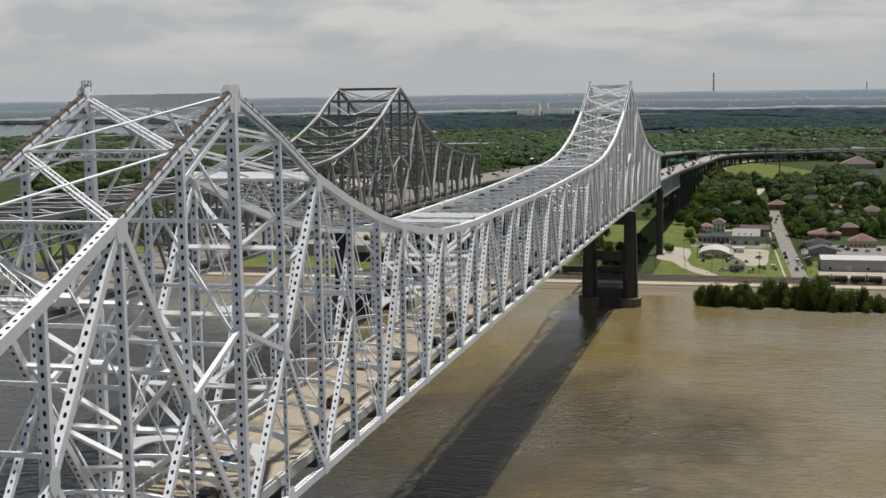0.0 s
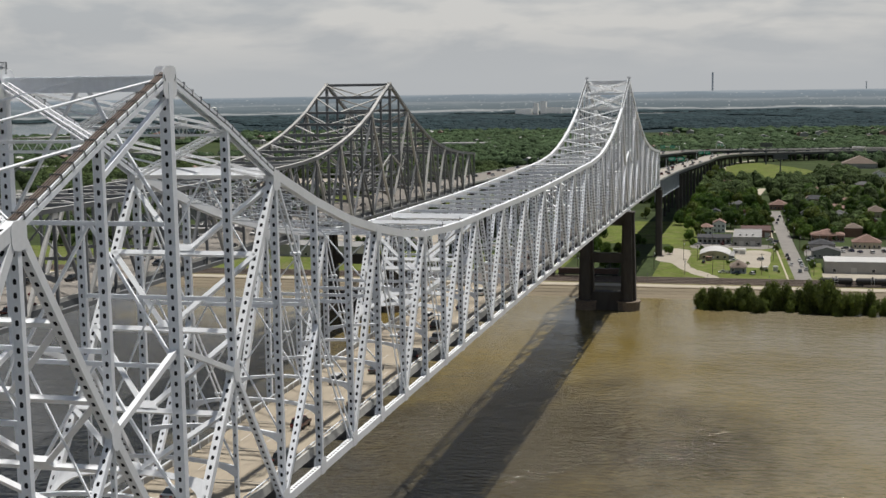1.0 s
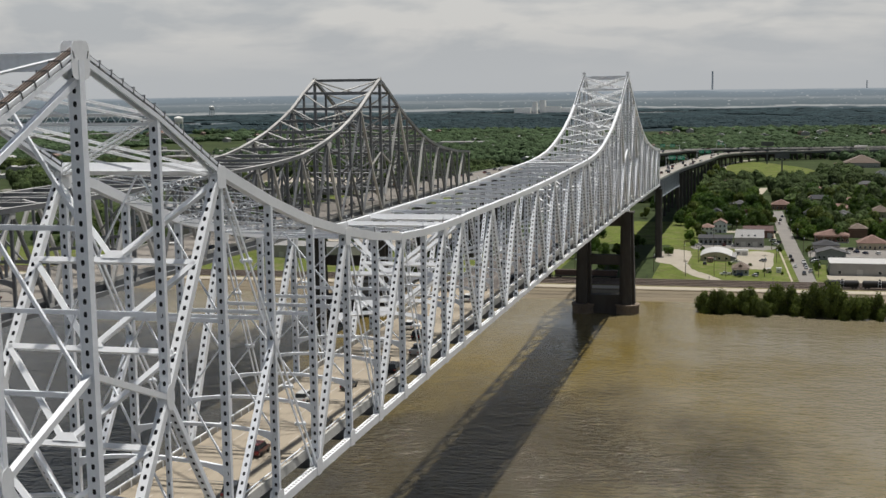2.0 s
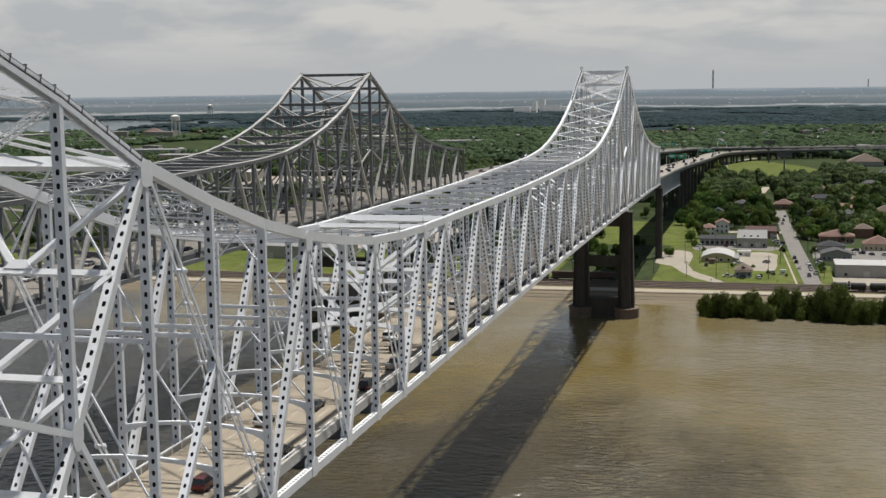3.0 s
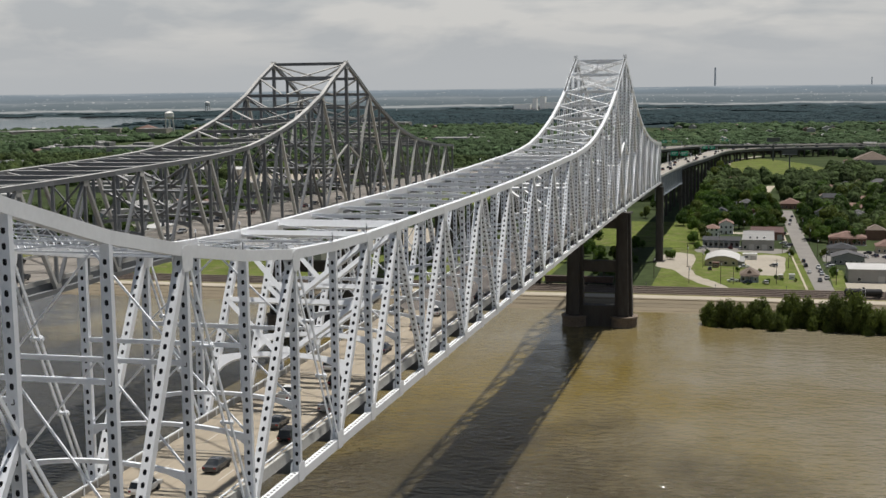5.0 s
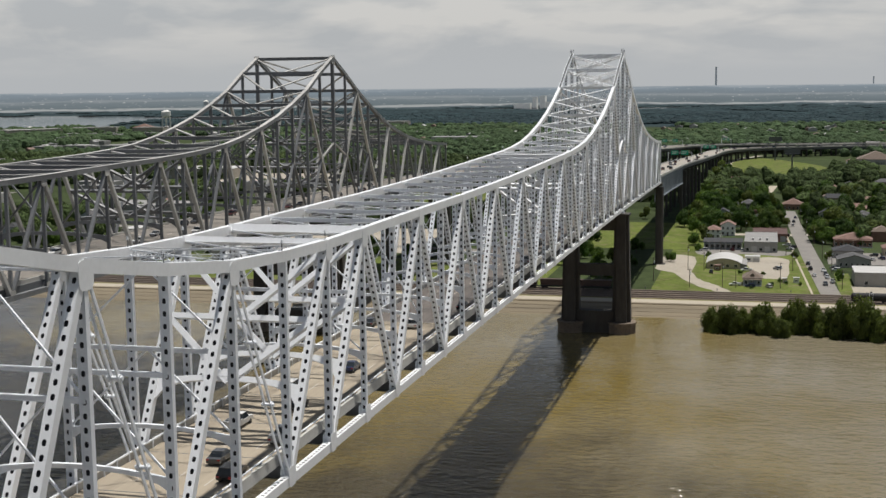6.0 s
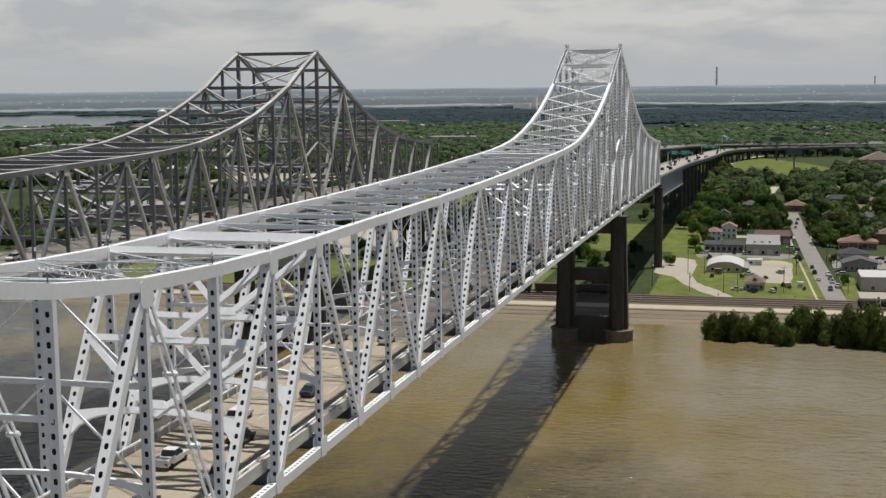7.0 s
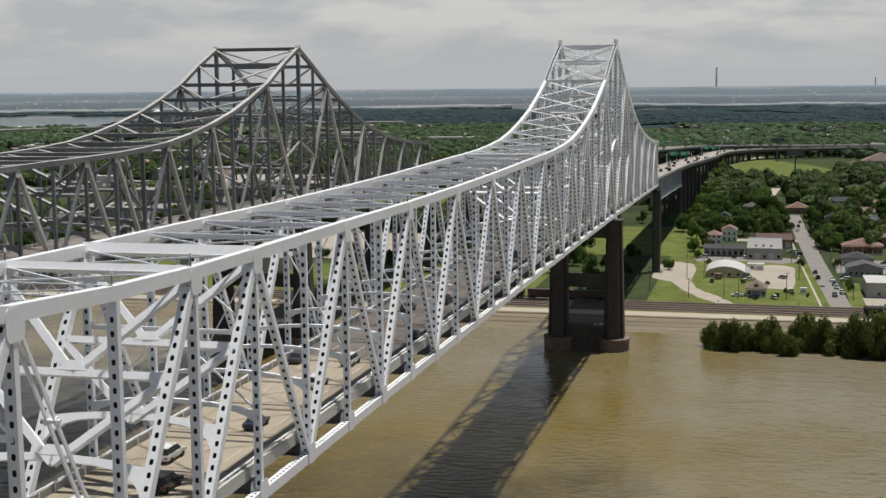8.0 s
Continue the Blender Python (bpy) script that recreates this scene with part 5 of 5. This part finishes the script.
def roof_gable(w, d, z, rise, over=0.5):
    a, b = w / 2 + over, d / 2 + over
    v = [(-a, -b, z), (a, -b, z), (0, -b, z + rise), (-a, b, z), (a, b, z), (0, b, z + rise)]
    u = [(x, y, q - 0.22) for x, y, q in v]
    return Build().add(v + u, [(0, 2, 5, 3), (2, 1, 4, 5), (6, 9, 11, 8), (8, 11, 10, 7), (0, 6, 8, 2), (2, 8, 7, 1), (3, 5, 11, 9), (5, 4, 10, 11), (0, 3, 9, 6), (1, 7, 10, 4)])


def house(x, y, w, d, h, wall, roof, label, hip=True, turn=0.0, floors=1, porch=False, rise=None):
    r = thing("house", label, "house", "bank houses", (x, y, 2.0), turn)
    part("wall", Build().box(-w / 2, w / 2, -d / 2, d / 2, -0.3, h), wall, r)
    if not hip:
        rr = rise or w * 0.28
        part("gable", Build().prism([(-w / 2, h), (w / 2, h), (0, h + rr * 0.96)], -d / 2, -d / 2 + 0.2, "y"), wall, r)
        part("roof", roof_gable(w, d, h, rr), roof, r)
    else:
        part("roof", roof_hip(w, d, h, rise or w * 0.26), roof, r)
    n = max(2, int(w / 2.6))
    for f in range(floors):
        for i in range(n):
            px = -w / 2 + w * (i + 0.5) / n
            if f == 0 and i == n // 2:
                part("door", Build().box(px - 0.5, px + 0.5, -d / 2 - 0.08, -d / 2, 0, 2.1), DOOR, r)
            else:
                window(r, px, -d / 2, 0.9 + 3.0 * f)
    if porch:
        p = part("porch_roof", Build().box(-w / 2, w / 2, -d / 2 - 2.2, -d / 2, h - 0.6, h - 0.4), roof, r)
        for i in range(5):
            px = -w / 2 + 0.2 + (w - 0.4) * i / 4
            part("porch_post", Build().box(px - 0.1, px + 0.1, -d / 2 - 2.1, -d / 2 - 1.9, 0, h - 0.6), TRIM, p)
        part("porch_floor", Build().box(-w / 2, w / 2, -d / 2 - 2.2, -d / 2, -0.3, 0.3), TRIM, r)
    return r


h0 = house(58.4, 599, 8.6, 10.5, 3.6, WALLS[1], ROOFS[0], "small blue-grey house with brown hip roof and white porch", True, 0, 1, True, 3.0)
part("dormer", Build().prism([(-1.0, 4.4), (1.0, 4.4), (1.0, 5.0), (0, 5.9), (-1.0, 5.0)], -5.0, -1.0, "y"), ROOFS[0], h0)
house(33, 781, 8.4, 11, 5.4, WALLS[0], ROOFS[2], "two-storey white house with red hip roof", True, 0, 2)
house(41.2, 797, 8.6, 11, 6.6, WALLS[0], ROOFS[2], "tall white house with clay-red gable roof", False, 0, 2)
house(42.5, 846, 9.5, 13, 6.6, WALLS[0], ROOFS[1], "white two-storey house with grey roof among trees", True, 0, 2)
house(57, 905, 8, 12, 3.6, WALLS[3], ROOFS[2], "low brick house with red roof", False)
house(112.5, 752, 21, 12, 4.6, WALLS[3], ROOFS[2], "long brick house with red hip roof and porch", True, 0, 1, True, 3.2)
house(107, 704, 15, 12, 4.0, WALLS[4], ROOFS[3], "dark-roofed workshop beside the parking lot", True, 3, 1, False, 2.6)
house(108, 668, 16, 13, 4.2, WALLS[4], ROOFS[1], "grey-roofed workshop with parked cars in front", False, 2, 1, False, 2.4)
house(134.5, 716, 17, 12, 4.2, WALLS[2], ROOFS[2], "pale yellow house with red roof", True)
house(83.5, 966, 15, 11, 4.2, WALLS[3], ROOFS[2], "low brick house with faded red roof among trees", True)
house(155, 910, 17, 12, 4.5, WALLS[2], ROOFS[0], "pale house with broad brown roof among trees", True)
house(182, 1500, 40, 28, 6, WALLS[4], ROOFS[0], "large hall with broad brown hip roof", True, 0, 1, False, 9)
house(160, 1715, 34, 18, 6, WALLS[4], ROOFS[1], "long grey-roofed hall behind trees", True, 0, 1, False, 6)
house(126, 866, 12, 12, 4, WALLS[0], ROOFS[1], "white house with grey roof and bright yard", False)
for i, (hx, hy) in enumerate(HOUSES[6:]):
    wl, rf = rng.randrange(5), rng.randrange(4)
    names = ["white", "blue-grey", "pale yellow", "red brick", "grey block"][wl], ["brown", "grey", "clay-red", "dark"][rf]
    two = rng.random() < 0.25
    house(hx, hy, rng.uniform(8, 13), rng.uniform(9, 14), 6.2 if two else 3.6, WALLS[wl], ROOFS[rf], f"{names[0]} house with {names[1]} roof among trees", rng.random() < 0.6, rng.choice((0, 0, 90, 180, 4)), 2 if two else 1)


def hall(x, y, w, d, h, wall, roof, label, turn=0.0, doors=3, curb=0.5, vents=False):
    """A flat-roofed shop, store or warehouse."""
    r = thing("building", label, "building", "", (x, y, 2.0), turn)
    part("wall", Build().box(-w / 2, w / 2, -d / 2, d / 2, -0.3, h), wall, r)
    part("roof", Build().box(-w / 2 - 0.15, w / 2 + 0.15, -d / 2 - 0.15, d / 2 + 0.15, h, h + 0.25), roof, r)
    for s, (a, b, c, e) in enumerate(((-w / 2 - .2, w / 2 + .2, -d / 2 - .2, -d / 2 + .1), (-w / 2 - .2, w / 2 + .2, d / 2 - .1, d / 2 + .2))):
        part("parapet", Build().box(a, b, c, e, h - 0.1, h + curb), wall, r)
    for i in range(doors):
        px = -w / 2 + w * (i + 0.5) / doors
        if i % 2:
            q = part("roller_door", Build().box(px - 1.5, px + 1.5, -d / 2 - 0.1, -d / 2, -0.2, min(3.4, h - 0.8)), METAL_ROOF, r)
        else:
            window(r, px, -d / 2, 1.0, 1.6, min(1.6, h - 2))
    for i in range(3 if vents else 0):
        px = -w * 0.25 + w * 0.22 * i
        part("roof_vent", Build().box(px - 0.6, px + 0.6, -d * 0.3 - 0.6, -d * 0.3 + 0.6, h + 0.25, h + 1.3).box(px - 0.75, px + 0.75, -d * 0.3 - 0.75, -d * 0.3 + 0.75, h + 1.3, h + 1.42), METAL_ROOF, r, "white roof vent")
    return r


hall(61.5, 738, 18, 48, 5.6, WALLS[4], FLAT_ROOF, "grey block store with flat membrane roof and white vents", 0, 5, vents=True)
hall(66.5, 780, 20, 32, 4.4, WALLS[3], RED_ROOF, "low red brick building with dark red flat roof", 0, 4)
hall(140, 611, 71, 24, 6.2, WALLS[4], METAL_ROOF, "low grey warehouse with white metal roof", 0, 7)
hall(57.5, 677, 7.5, 5.5, 2.9, WALLS[0], METAL_ROOF, "white site trailer with flat roof", 0, 2, 0.1)
hall(40.6, 641.5, 3.2, 3.0, 2.6, ROOFS[2], ROOFS[2], "small red shed in the yard", 0, 1, 0.05)
hall(78.5, 606, 2.6, 2.6, 2.4, WALLS[0], METAL_ROOF, "small white garden shed", 0, 1, 0.05)
hall(73.2, 604.5, 2.2, 2.4, 2.2, WALLS[2], METAL_ROOF, "small beige garden shed", 0, 1, 0.05)


def arcade():
    r = thing("shop_row", "low shop row with dark porch bays and white posts", "building", "", (40.5, 728, 2.0))
    part("wall", Build().box(-10.5, 10.5, -3, 5, -0.3, 4.6), WALLS[1], r)
    part("roof", Build().hexa([(-11, -6, 4.3), (11, -6, 4.3), (11, 5.3, 5.4), (-11, 5.3, 5.4), (-11, -6, 4.5), (11, -6, 4.5), (11, 5.3, 5.6), (-11, 5.3, 5.6)]), ROOFS[3], r)
    for i in range(8):
        x = -10.4 + i * 20.8 / 7
        part("porch_post", Build().box(x - 0.14, x + 0.14, -5.8, -5.5, -0.3, 4.3), TRIM, r)
    for i in range(7):
        window(r, -8.9 + i * 20.8 / 7, -3, 0.9, 1.8, 1.9)


arcade()


def arched_shed():
    r = thing("arched_shed", "long shed with weathered white arched metal roof", "shed", "", (43.5, 659, 2.0))
    w, d, h, rise, n = 18.0, 24.0, 3.0, 2.5, 12
    ring = [(-w / 2 + w * i / n, h + rise * math.sin(math.pi * i / n) ** 0.8) for i in range(n + 1)]
    part("roof", Build().prism(ring + [(x, z - 0.25) for x, z in reversed(ring)], -d / 2 - 0.4, d / 2 + 0.4, "y"), METAL_ROOF, r)
    part("wall", Build().prism([(-w / 2 + .3, -0.3), (w / 2 - .3, -0.3)] + [(x * 0.95, z - 0.3) for x, z in reversed(ring)], -d / 2, d / 2, "y"), WALLS[2], r)
    for i in range(4):
        window(r, -6 + i * 4, -d / 2, 1.0, 1.4, 1.3)
    part("lean_to", Build().hexa([(8.3, -12, 0), (11.5, -12, 0), (11.5, 10, 0), (8.3, 10, 0), (8.3, -12, 3.0), (11.5, -12, 2.3), (11.5, 10, 2.3), (8.3, 10, 3.0)]), FLAT_ROOF, r)


arched_shed()
for i, (x, y, w, d, h) in enumerate(((-200, 640, 60, 26, 7), (-300, 720, 50, 34, 8), (-380, 860, 70, 40, 9), (-180, 860, 34, 24, 6), (-420, 1010, 60, 50, 9), (-520, 1240, 90, 50, 10), (-330, 1360, 60, 40, 8), (-660, 1500, 120, 40, 14), (-800, 1640, 90, 40, 14), (-620, 2150, 90, 40, 12), (-420, 2000, 80, 40, 10), (-760, 2700, 120, 50, 14), (-300, 2700, 90, 50, 12), (120, 1760, 60, 34, 9), (190, 1830, 50, 34, 9))):
    hall(x, y, w, d, h, (WALLS[4], TAN_WALL)[i % 2], METAL_ROOF if i % 4 == 1 else FLAT_ROOF, ("white-roofed low commercial building" if i % 4 == 1 else "grey flat-roofed commercial block") + " on the far bank", (i * 7) % 12 - 6, 6)

for bx, by, bw, bd, bh, bt in ((-1365, 2290, 120, 26, 13, 62), (-1440, 2330, 90, 22, 11, 62), (-1300, 2425, 90, 40, 12, 20), (-1200, 2480, 60, 40, 10, 10)):
    hall(bx, by, bw, bd, bh, TAN_WALL, METAL_ROOF if bh > 12 else FLAT_ROOF, "long pale storage block beside the river reach", bt, 9)
house(-1245, 2535, 46, 24, 8, TAN_WALL, ROOFS[2], "broad hall with a faded red roof by the river reach", True, 12, 1, False, 8)

# ---- landmarks of the plain ----
def water_tower(x, y, s):
    r = thing("water_tower", "white water tank on tall slim legs", "water tower", "", (x, y, 2.0))
    for i in range(6):
        a = 6.283 * i / 6
        part("leg", Build().tube((8 * s * math.cos(a), 8 * s * math.sin(a), 0), (7 * s * math.cos(a), 7 * s * math.sin(a), 26 * s), 1.0 * s, n=8), TRIM, r)
    part("tank", Build().tube((0, 0, 26 * s), (0, 0, 33 * s), 8 * s, n=20).tube((0, 0, 33 * s), (0, 0, 36 * s), 8 * s, 2 * s, 20).tube((0, 0, 23 * s), (0, 0, 26 * s), 3 * s, 8 * s, 20), TRIM, r)


water_tower(-1195, 2540, 1.25)
water_tower(-1925, 4350, 1.2)


STACK = plain("pale_stack_concrete", (0.62, 0.64, 0.66))


def stack(x, y, top, r0):
    r = thing("smokestack", "tall thin grey smokestack on the horizon", "chimney", "", (x, y, 2.0))
    part("shaft", Build().tube((0, 0, 0), (0, 0, top), r0, r0 * 0.7, 12), STACK, r)
    part("rim", Build().tube((0, 0, top), (0, 0, top + 2), r0 * 0.85, r0 * 0.85, 12), STACK, r)


# the bearing from the path's end, just behind the hazy plain
for deg, top, rad in ((2.2, 142, 4.5), (-4.3, 100, 3.0)):
    a = radians(deg)
    stack(62 - 4935 * math.sin(a), 4935 * math.cos(a), top, rad)
for deg, w, h in ((9.7, 20, 46), (10.05, 16, 41), (9.3, 70, 24), (8.8, 60, 17), (10.6, 60, 19)):
    a = radians(deg)
    hall(62 - 4650 * math.sin(a), 4650 * math.cos(a), w, 30, h, WALLS[0], FLAT_ROOF, "large distant block on the plain", 0, 6)


def billboard(x, y, top, turn=0.0):
    r = thing("billboard", "tall roadside billboard on a single dark pole", "billboard", "", (x, y, 2.0), turn)
    part("pole", Build().tube((0, 0, 0), (0, 0, top), 0.9, 0.7, 10), DARKSTEEL, r)
    part("panel", Build().box(-7.5, 7.5, -0.9, -0.6, top - 2, top + 3), DARKSTEEL, r)
    part("panel", Build().box(-7.5, 7.5, 0.6, 0.9, top - 2, top + 3), DARKSTEEL, r)
    part("catwalk", Build().box(-7.5, 7.5, -1.8, 1.8, top - 2.4, top - 2.2), DARKSTEEL, r)


billboard(88, 1307, 24, 6)
billboard(73, 1560, 25, 10)


def pole(x, y, h=11.0, arm=True):
    r = thing("utility_pole", "weathered wooden utility pole with crossarm", "pole", "street poles", (x, y, 2.0), rng.uniform(-8, 8))
    part("shaft", Build().tube((0, 0, -0.3), (0, 0, h), 0.17, 0.11, 8), WOOD, r)
    if arm:
        part("crossarm", Build().box(-1.3, 1.3, -0.07, 0.07, h - 0.9, h - 0.75), WOOD, r)
        part("transformer", Build().tube((0.35, 0, h - 2.6), (0.35, 0, h - 1.7), 0.24, n=10), STEEL, r)


for x, y in ((98.5, 590), (96, 640), (93.5, 690), (91, 745), (88, 800), (86, 860), (77.5, 645), (75, 705), (30, 585), (45, 584.6), (34, 640), (26, 640), (12, 600), (71, 588), (52, 800), (110, 806), (40, 705), (-30, 590), (-80, 592)):
    pole(x, y, rng.uniform(9, 12.5))
pole(51, 585, 9, False)


def walk_lamp(x):
    r = thing("lamp_post", "thin dark lamp post on the levee walk", "lamp", "levee lamps", (x, 546.1, 2.4))
    part("post", Build().tube((0, 0, 0), (0, 0, 5.0), 0.1, 0.07, 8), DARKSTEEL, r)
    part("lamp_head", Build().tube((0, 0, 5.0), (0, 0, 5.5), 0.28, 0.16, 8), DARKSTEEL, r)


for i in range(9):
    walk_lamp(-80 + i * 31)


def gantry(i, pts, width):
    a, b = pts[i], pts[i + 1]
    d = (b - a)
    r = thing("sign_gantry", "green direction sign on a steel gantry over the road", "road sign", "gantries", a, math.degrees(math.atan2(-d.x, d.y)))
    for s in (-1, 1):
        part("post", Build().tube((s * width / 2, 0, -0.4), (s * width / 2, 0, 7.5), 0.2, n=8), STEEL, r)
    part("truss", Build().lattice((-width / 2, 0, 7.2), (width / 2, 0, 7.2), 1.0), STEEL, r)
    for s in (-0.22, 0.2):
        q = part("sign_panel", Build().box(s * width - 2.6, s * width + 2.6, -0.3, -0.2, 5.6, 8.8), GREEN_SIGN, r, "green sign panel with white bars")
        part("text_bar", Build().box(s * width - 1.9, s * width + 1.6, -0.32, -0.3, 7.6, 8.0), TRIM, q)
        part("text_bar", Build().box(s * width - 1.9, s * width + 0.9, -0.32, -0.3, 6.6, 7.0), TRIM, q)


gantry(7, approach_pts, 17)
gantry(15, approach_pts, 17)
gantry(22, old_pts, 27)
gantry(14, old_pts, 27)

# ---- vehicles ----
CAR_PAINT = [material(f"{n}_car_paint", c, 0.25, 0, 0.04) for n, c in (("white", (0.62, 0.62, 0.61)), ("black", (0.015, 0.015, 0.017)), ("silver", (0.30, 0.31, 0.32)), ("dark_grey", (0.06, 0.063, 0.068)), ("maroon", (0.10, 0.018, 0.016)), ("navy", (0.02, 0.03, 0.07)))]
CAR_NAME = ["white", "black", "silver", "dark grey", "maroon", "navy blue"]
TYRE = plain("black_rubber", (0.02, 0.02, 0.02))
RED_LAMP = material("red_tail_light", (0.25, 0.01, 0.008), 0.3)
SHAPES = {  # outline of the lower body, outline of the cabin, half width: along the car, up
    "sedan": ([(-2.3, .35), (2.3, .35), (2.35, .75), (1.2, .95), (-1.6, .98), (-2.35, .9)], [(-1.75, .95), (1.15, .95), (.4, 1.43), (-1.0, 1.45)], .9),
    "suv": ([(-2.3, .4), (2.35, .4), (2.4, .85), (1.25, 1.08), (-2.3, 1.08), (-2.4, .8)], [(-2.3, 1.05), (1.2, 1.05), (.55, 1.72), (-2.05, 1.74)], .96),
    "pickup": ([(-2.8, .45), (2.75, .45), (2.8, .95), (1.5, 1.12), (-2.8, 1.12)], [(-.75, 1.1), (1.45, 1.1), (.8, 1.8), (-.6, 1.82)], 1.0),
}


def vehicle(shape, colour, label):
    low, cab, hw = SHAPES[shape]
    r = thing("car" if shape != "pickup" else "pickup_truck", label, "car" if shape != "pickup" else "truck", "traffic")
    m = Build()
    n = len(low)
    v = [(x, s * hw * (1.0 if z > .5 else .94), z) for s, _ in ((-1, 0), (1, 0)) for x, z in low]
    m.add([(-s[1], s[0], s[2]) for s in v], [tuple(range(n)), tuple(range(2 * n - 1, n - 1, -1))] + [(i, n + i, n + (i + 1) % n, (i + 1) % n) for i in range(n)])
    if shape == "pickup":
        for s in (-1, 1):
            m.box(s * hw * .92 - .06, s * hw * .92 + .06, -2.8, -.75, 1.1, 1.32)
        m.box(-hw * .92, hw * .92, -2.8, -2.7, 1.1, 1.32)
    part("body", m, CAR_PAINT[colour], r)
    k = len(cab)
    mid = [(-s * hw * (.92 if z < 1.2 else .74), x, z) for s in (-1, 1) for x, z in cab]
    part("cabin_glass", Build().add(mid, [tuple(range(k)), tuple(range(2 * k - 1, k - 1, -1))] + [(i, k + i, k + (i + 1) % k, (i + 1) % k) for i in range(k)]), GLASS, r)
    (xa, za), (xb, zb) = cab[3], cab[2]
    part("roof", Build().box(-hw * .75, hw * .75, xa, xb, max(za, zb) - .03, max(za, zb) + .05), CAR_PAINT[colour], r)
    wb = 1.4 if shape != "pickup" else 1.75
    for sx in (-1, 1):
        for sy in (-1, 1):
            x = sx * (hw - .12)
            w = part("wheel", Build().tube((x - .12, sy * wb, .34), (x + .12, sy * wb, .34), .35, n=12), TYRE, r)
    for e in (-0.775, 0.775):
        part("tail_light", Build().box(hw * (e - .175), hw * (e + .175), low[-1][0] - .03, low[-1][0] + .05, .7, .9), RED_LAMP, r, "red tail light")
    return r


BANK = {}


def put_car(x, y, z, turn, shape, colour, pitch=0.0):
    key = (shape, colour)
    if key not in BANK:
        BANK[key] = vehicle(shape, colour, f"{CAR_NAME[colour]} {dict(sedan='sedan', suv='sport utility car', pickup='pickup truck')[shape]} on the road")
        BANK[key].matrix_basis = pose(x, y, z, 0, 0, turn)
        return BANK[key]
    return copy_thing(BANK[key], pose(x, y, z, 0, 0, turn))


def on_deck(x, y):
    return deck_z(y / P) + 0.01


for x, y, shape, colour in ((-2.1, 153, "suv", 0), (2.3, 143, "suv", 1), (-2.0, 133, "pickup", 0), (2.1, 190, "suv", 0), (2.0, 205, "suv", 0), (-2.2, 252, "suv", 3), (2.4, 262, "suv", 1), (6.2, 296, "pickup", 2), (-2.2, 315, "sedan", 0), (2.2, 334, "suv", 3),
                            (6.2, 128, "pickup", 2), (2.2, 98, "sedan", 3), (-2.1, 88, "suv", 0), (6.3, 73, "sedan", 1), (2.1, 58, "suv", 4), (6.2, 40, "suv", 3), (-2.2, 22, "sedan", 2), (2.1, 5, "pickup", 1), (6.2, 112, "suv", 1), (2.2, 118, "sedan", 3), (2.1, 168, "sedan", 5), (6.2, 226, "sedan", 1),
                            (-6.3, 205, "sedan", 3), (2.3, 372, "suv", 0), (-2.2, 395, "sedan", 1), (6.2, 418, "suv", 2), (2.2, 450, "sedan", 0), (-6.2, 470, "suv", 3), (2.1, 520, "sedan", 1), (6.3, 560, "suv", 0), (-2.2, 590, "sedan", 3), (2.2, 625, "pickup", 2), (-2.1, 648, "suv", 1)):
    put_car(x, y, on_deck(x, y), 0, shape, colour)
for i in range(34):
    lane = rng.choice((-11.6, -7.0, -2.3, 2.3, 7.0, 11.6))
    y = 110 + i * 15.2 + rng.uniform(-4, 4)
    put_car(OLD_X + lane, y, deck_z((y - OLD_Y) / P) + 0.01, 180, rng.choice(("sedan", "suv", "pickup")), rng.randrange(6))
for pts, lanes, turn, every in ((approach_pts, (-6, -2, 2, 6), 0, 1), (old_pts, (-9, -4, 4, 9), 180, 1)):
    for i in range(0, 34):
        a, b = pts[i], pts[i + 1]
        d = (b - a).normalized()
        s = Vector((d.y, -d.x, 0)).normalized()
        for lane in rng.sample(lanes, 2 if 1 < i < 13 else 1):
            c = a.lerp(b, rng.random()) + s * lane
            put_car(c.x, c.y, c.z + 0.02, turn + math.degrees(math.atan2(-d.x, d.y)), rng.choice(("sedan", "suv", "pickup")), rng.randrange(6))
for x, y, turn in ((87.4, 628, 2), (91.5, 600, 182), (86.2, 650, 2), (85.6, 668, 2), (93.2, 622, 182), (92.8, 632, 182), (92.4, 645, 182), (95.0, 608, 2), (79, 735, 80), (77.5, 728, 60), (76, 745, 85), (46, 718, 10), (51.5, 716, 0), (30.5, 716, 92), (55, 640, 100), (38, 631, 0), (50.6, 592, 95), (57.5, 588, 88), (66, 588.5, 20), (70, 648, 40),
                   (119, 690, 20), (124, 694, 30), (129, 690, 25), (136, 688, 15), (121, 706, 80), (98, 655, 95), (98.5, 648, 92), (143, 694, 10), (81, 850, 2), (82, 872, 182), (83.5, 900, 2), (76, 792, 88)):
    put_car(x, y, 2.14, turn, rng.choice(("sedan", "suv", "suv", "pickup")), rng.choice((0, 0, 2, 1, 3, 4, 5)))
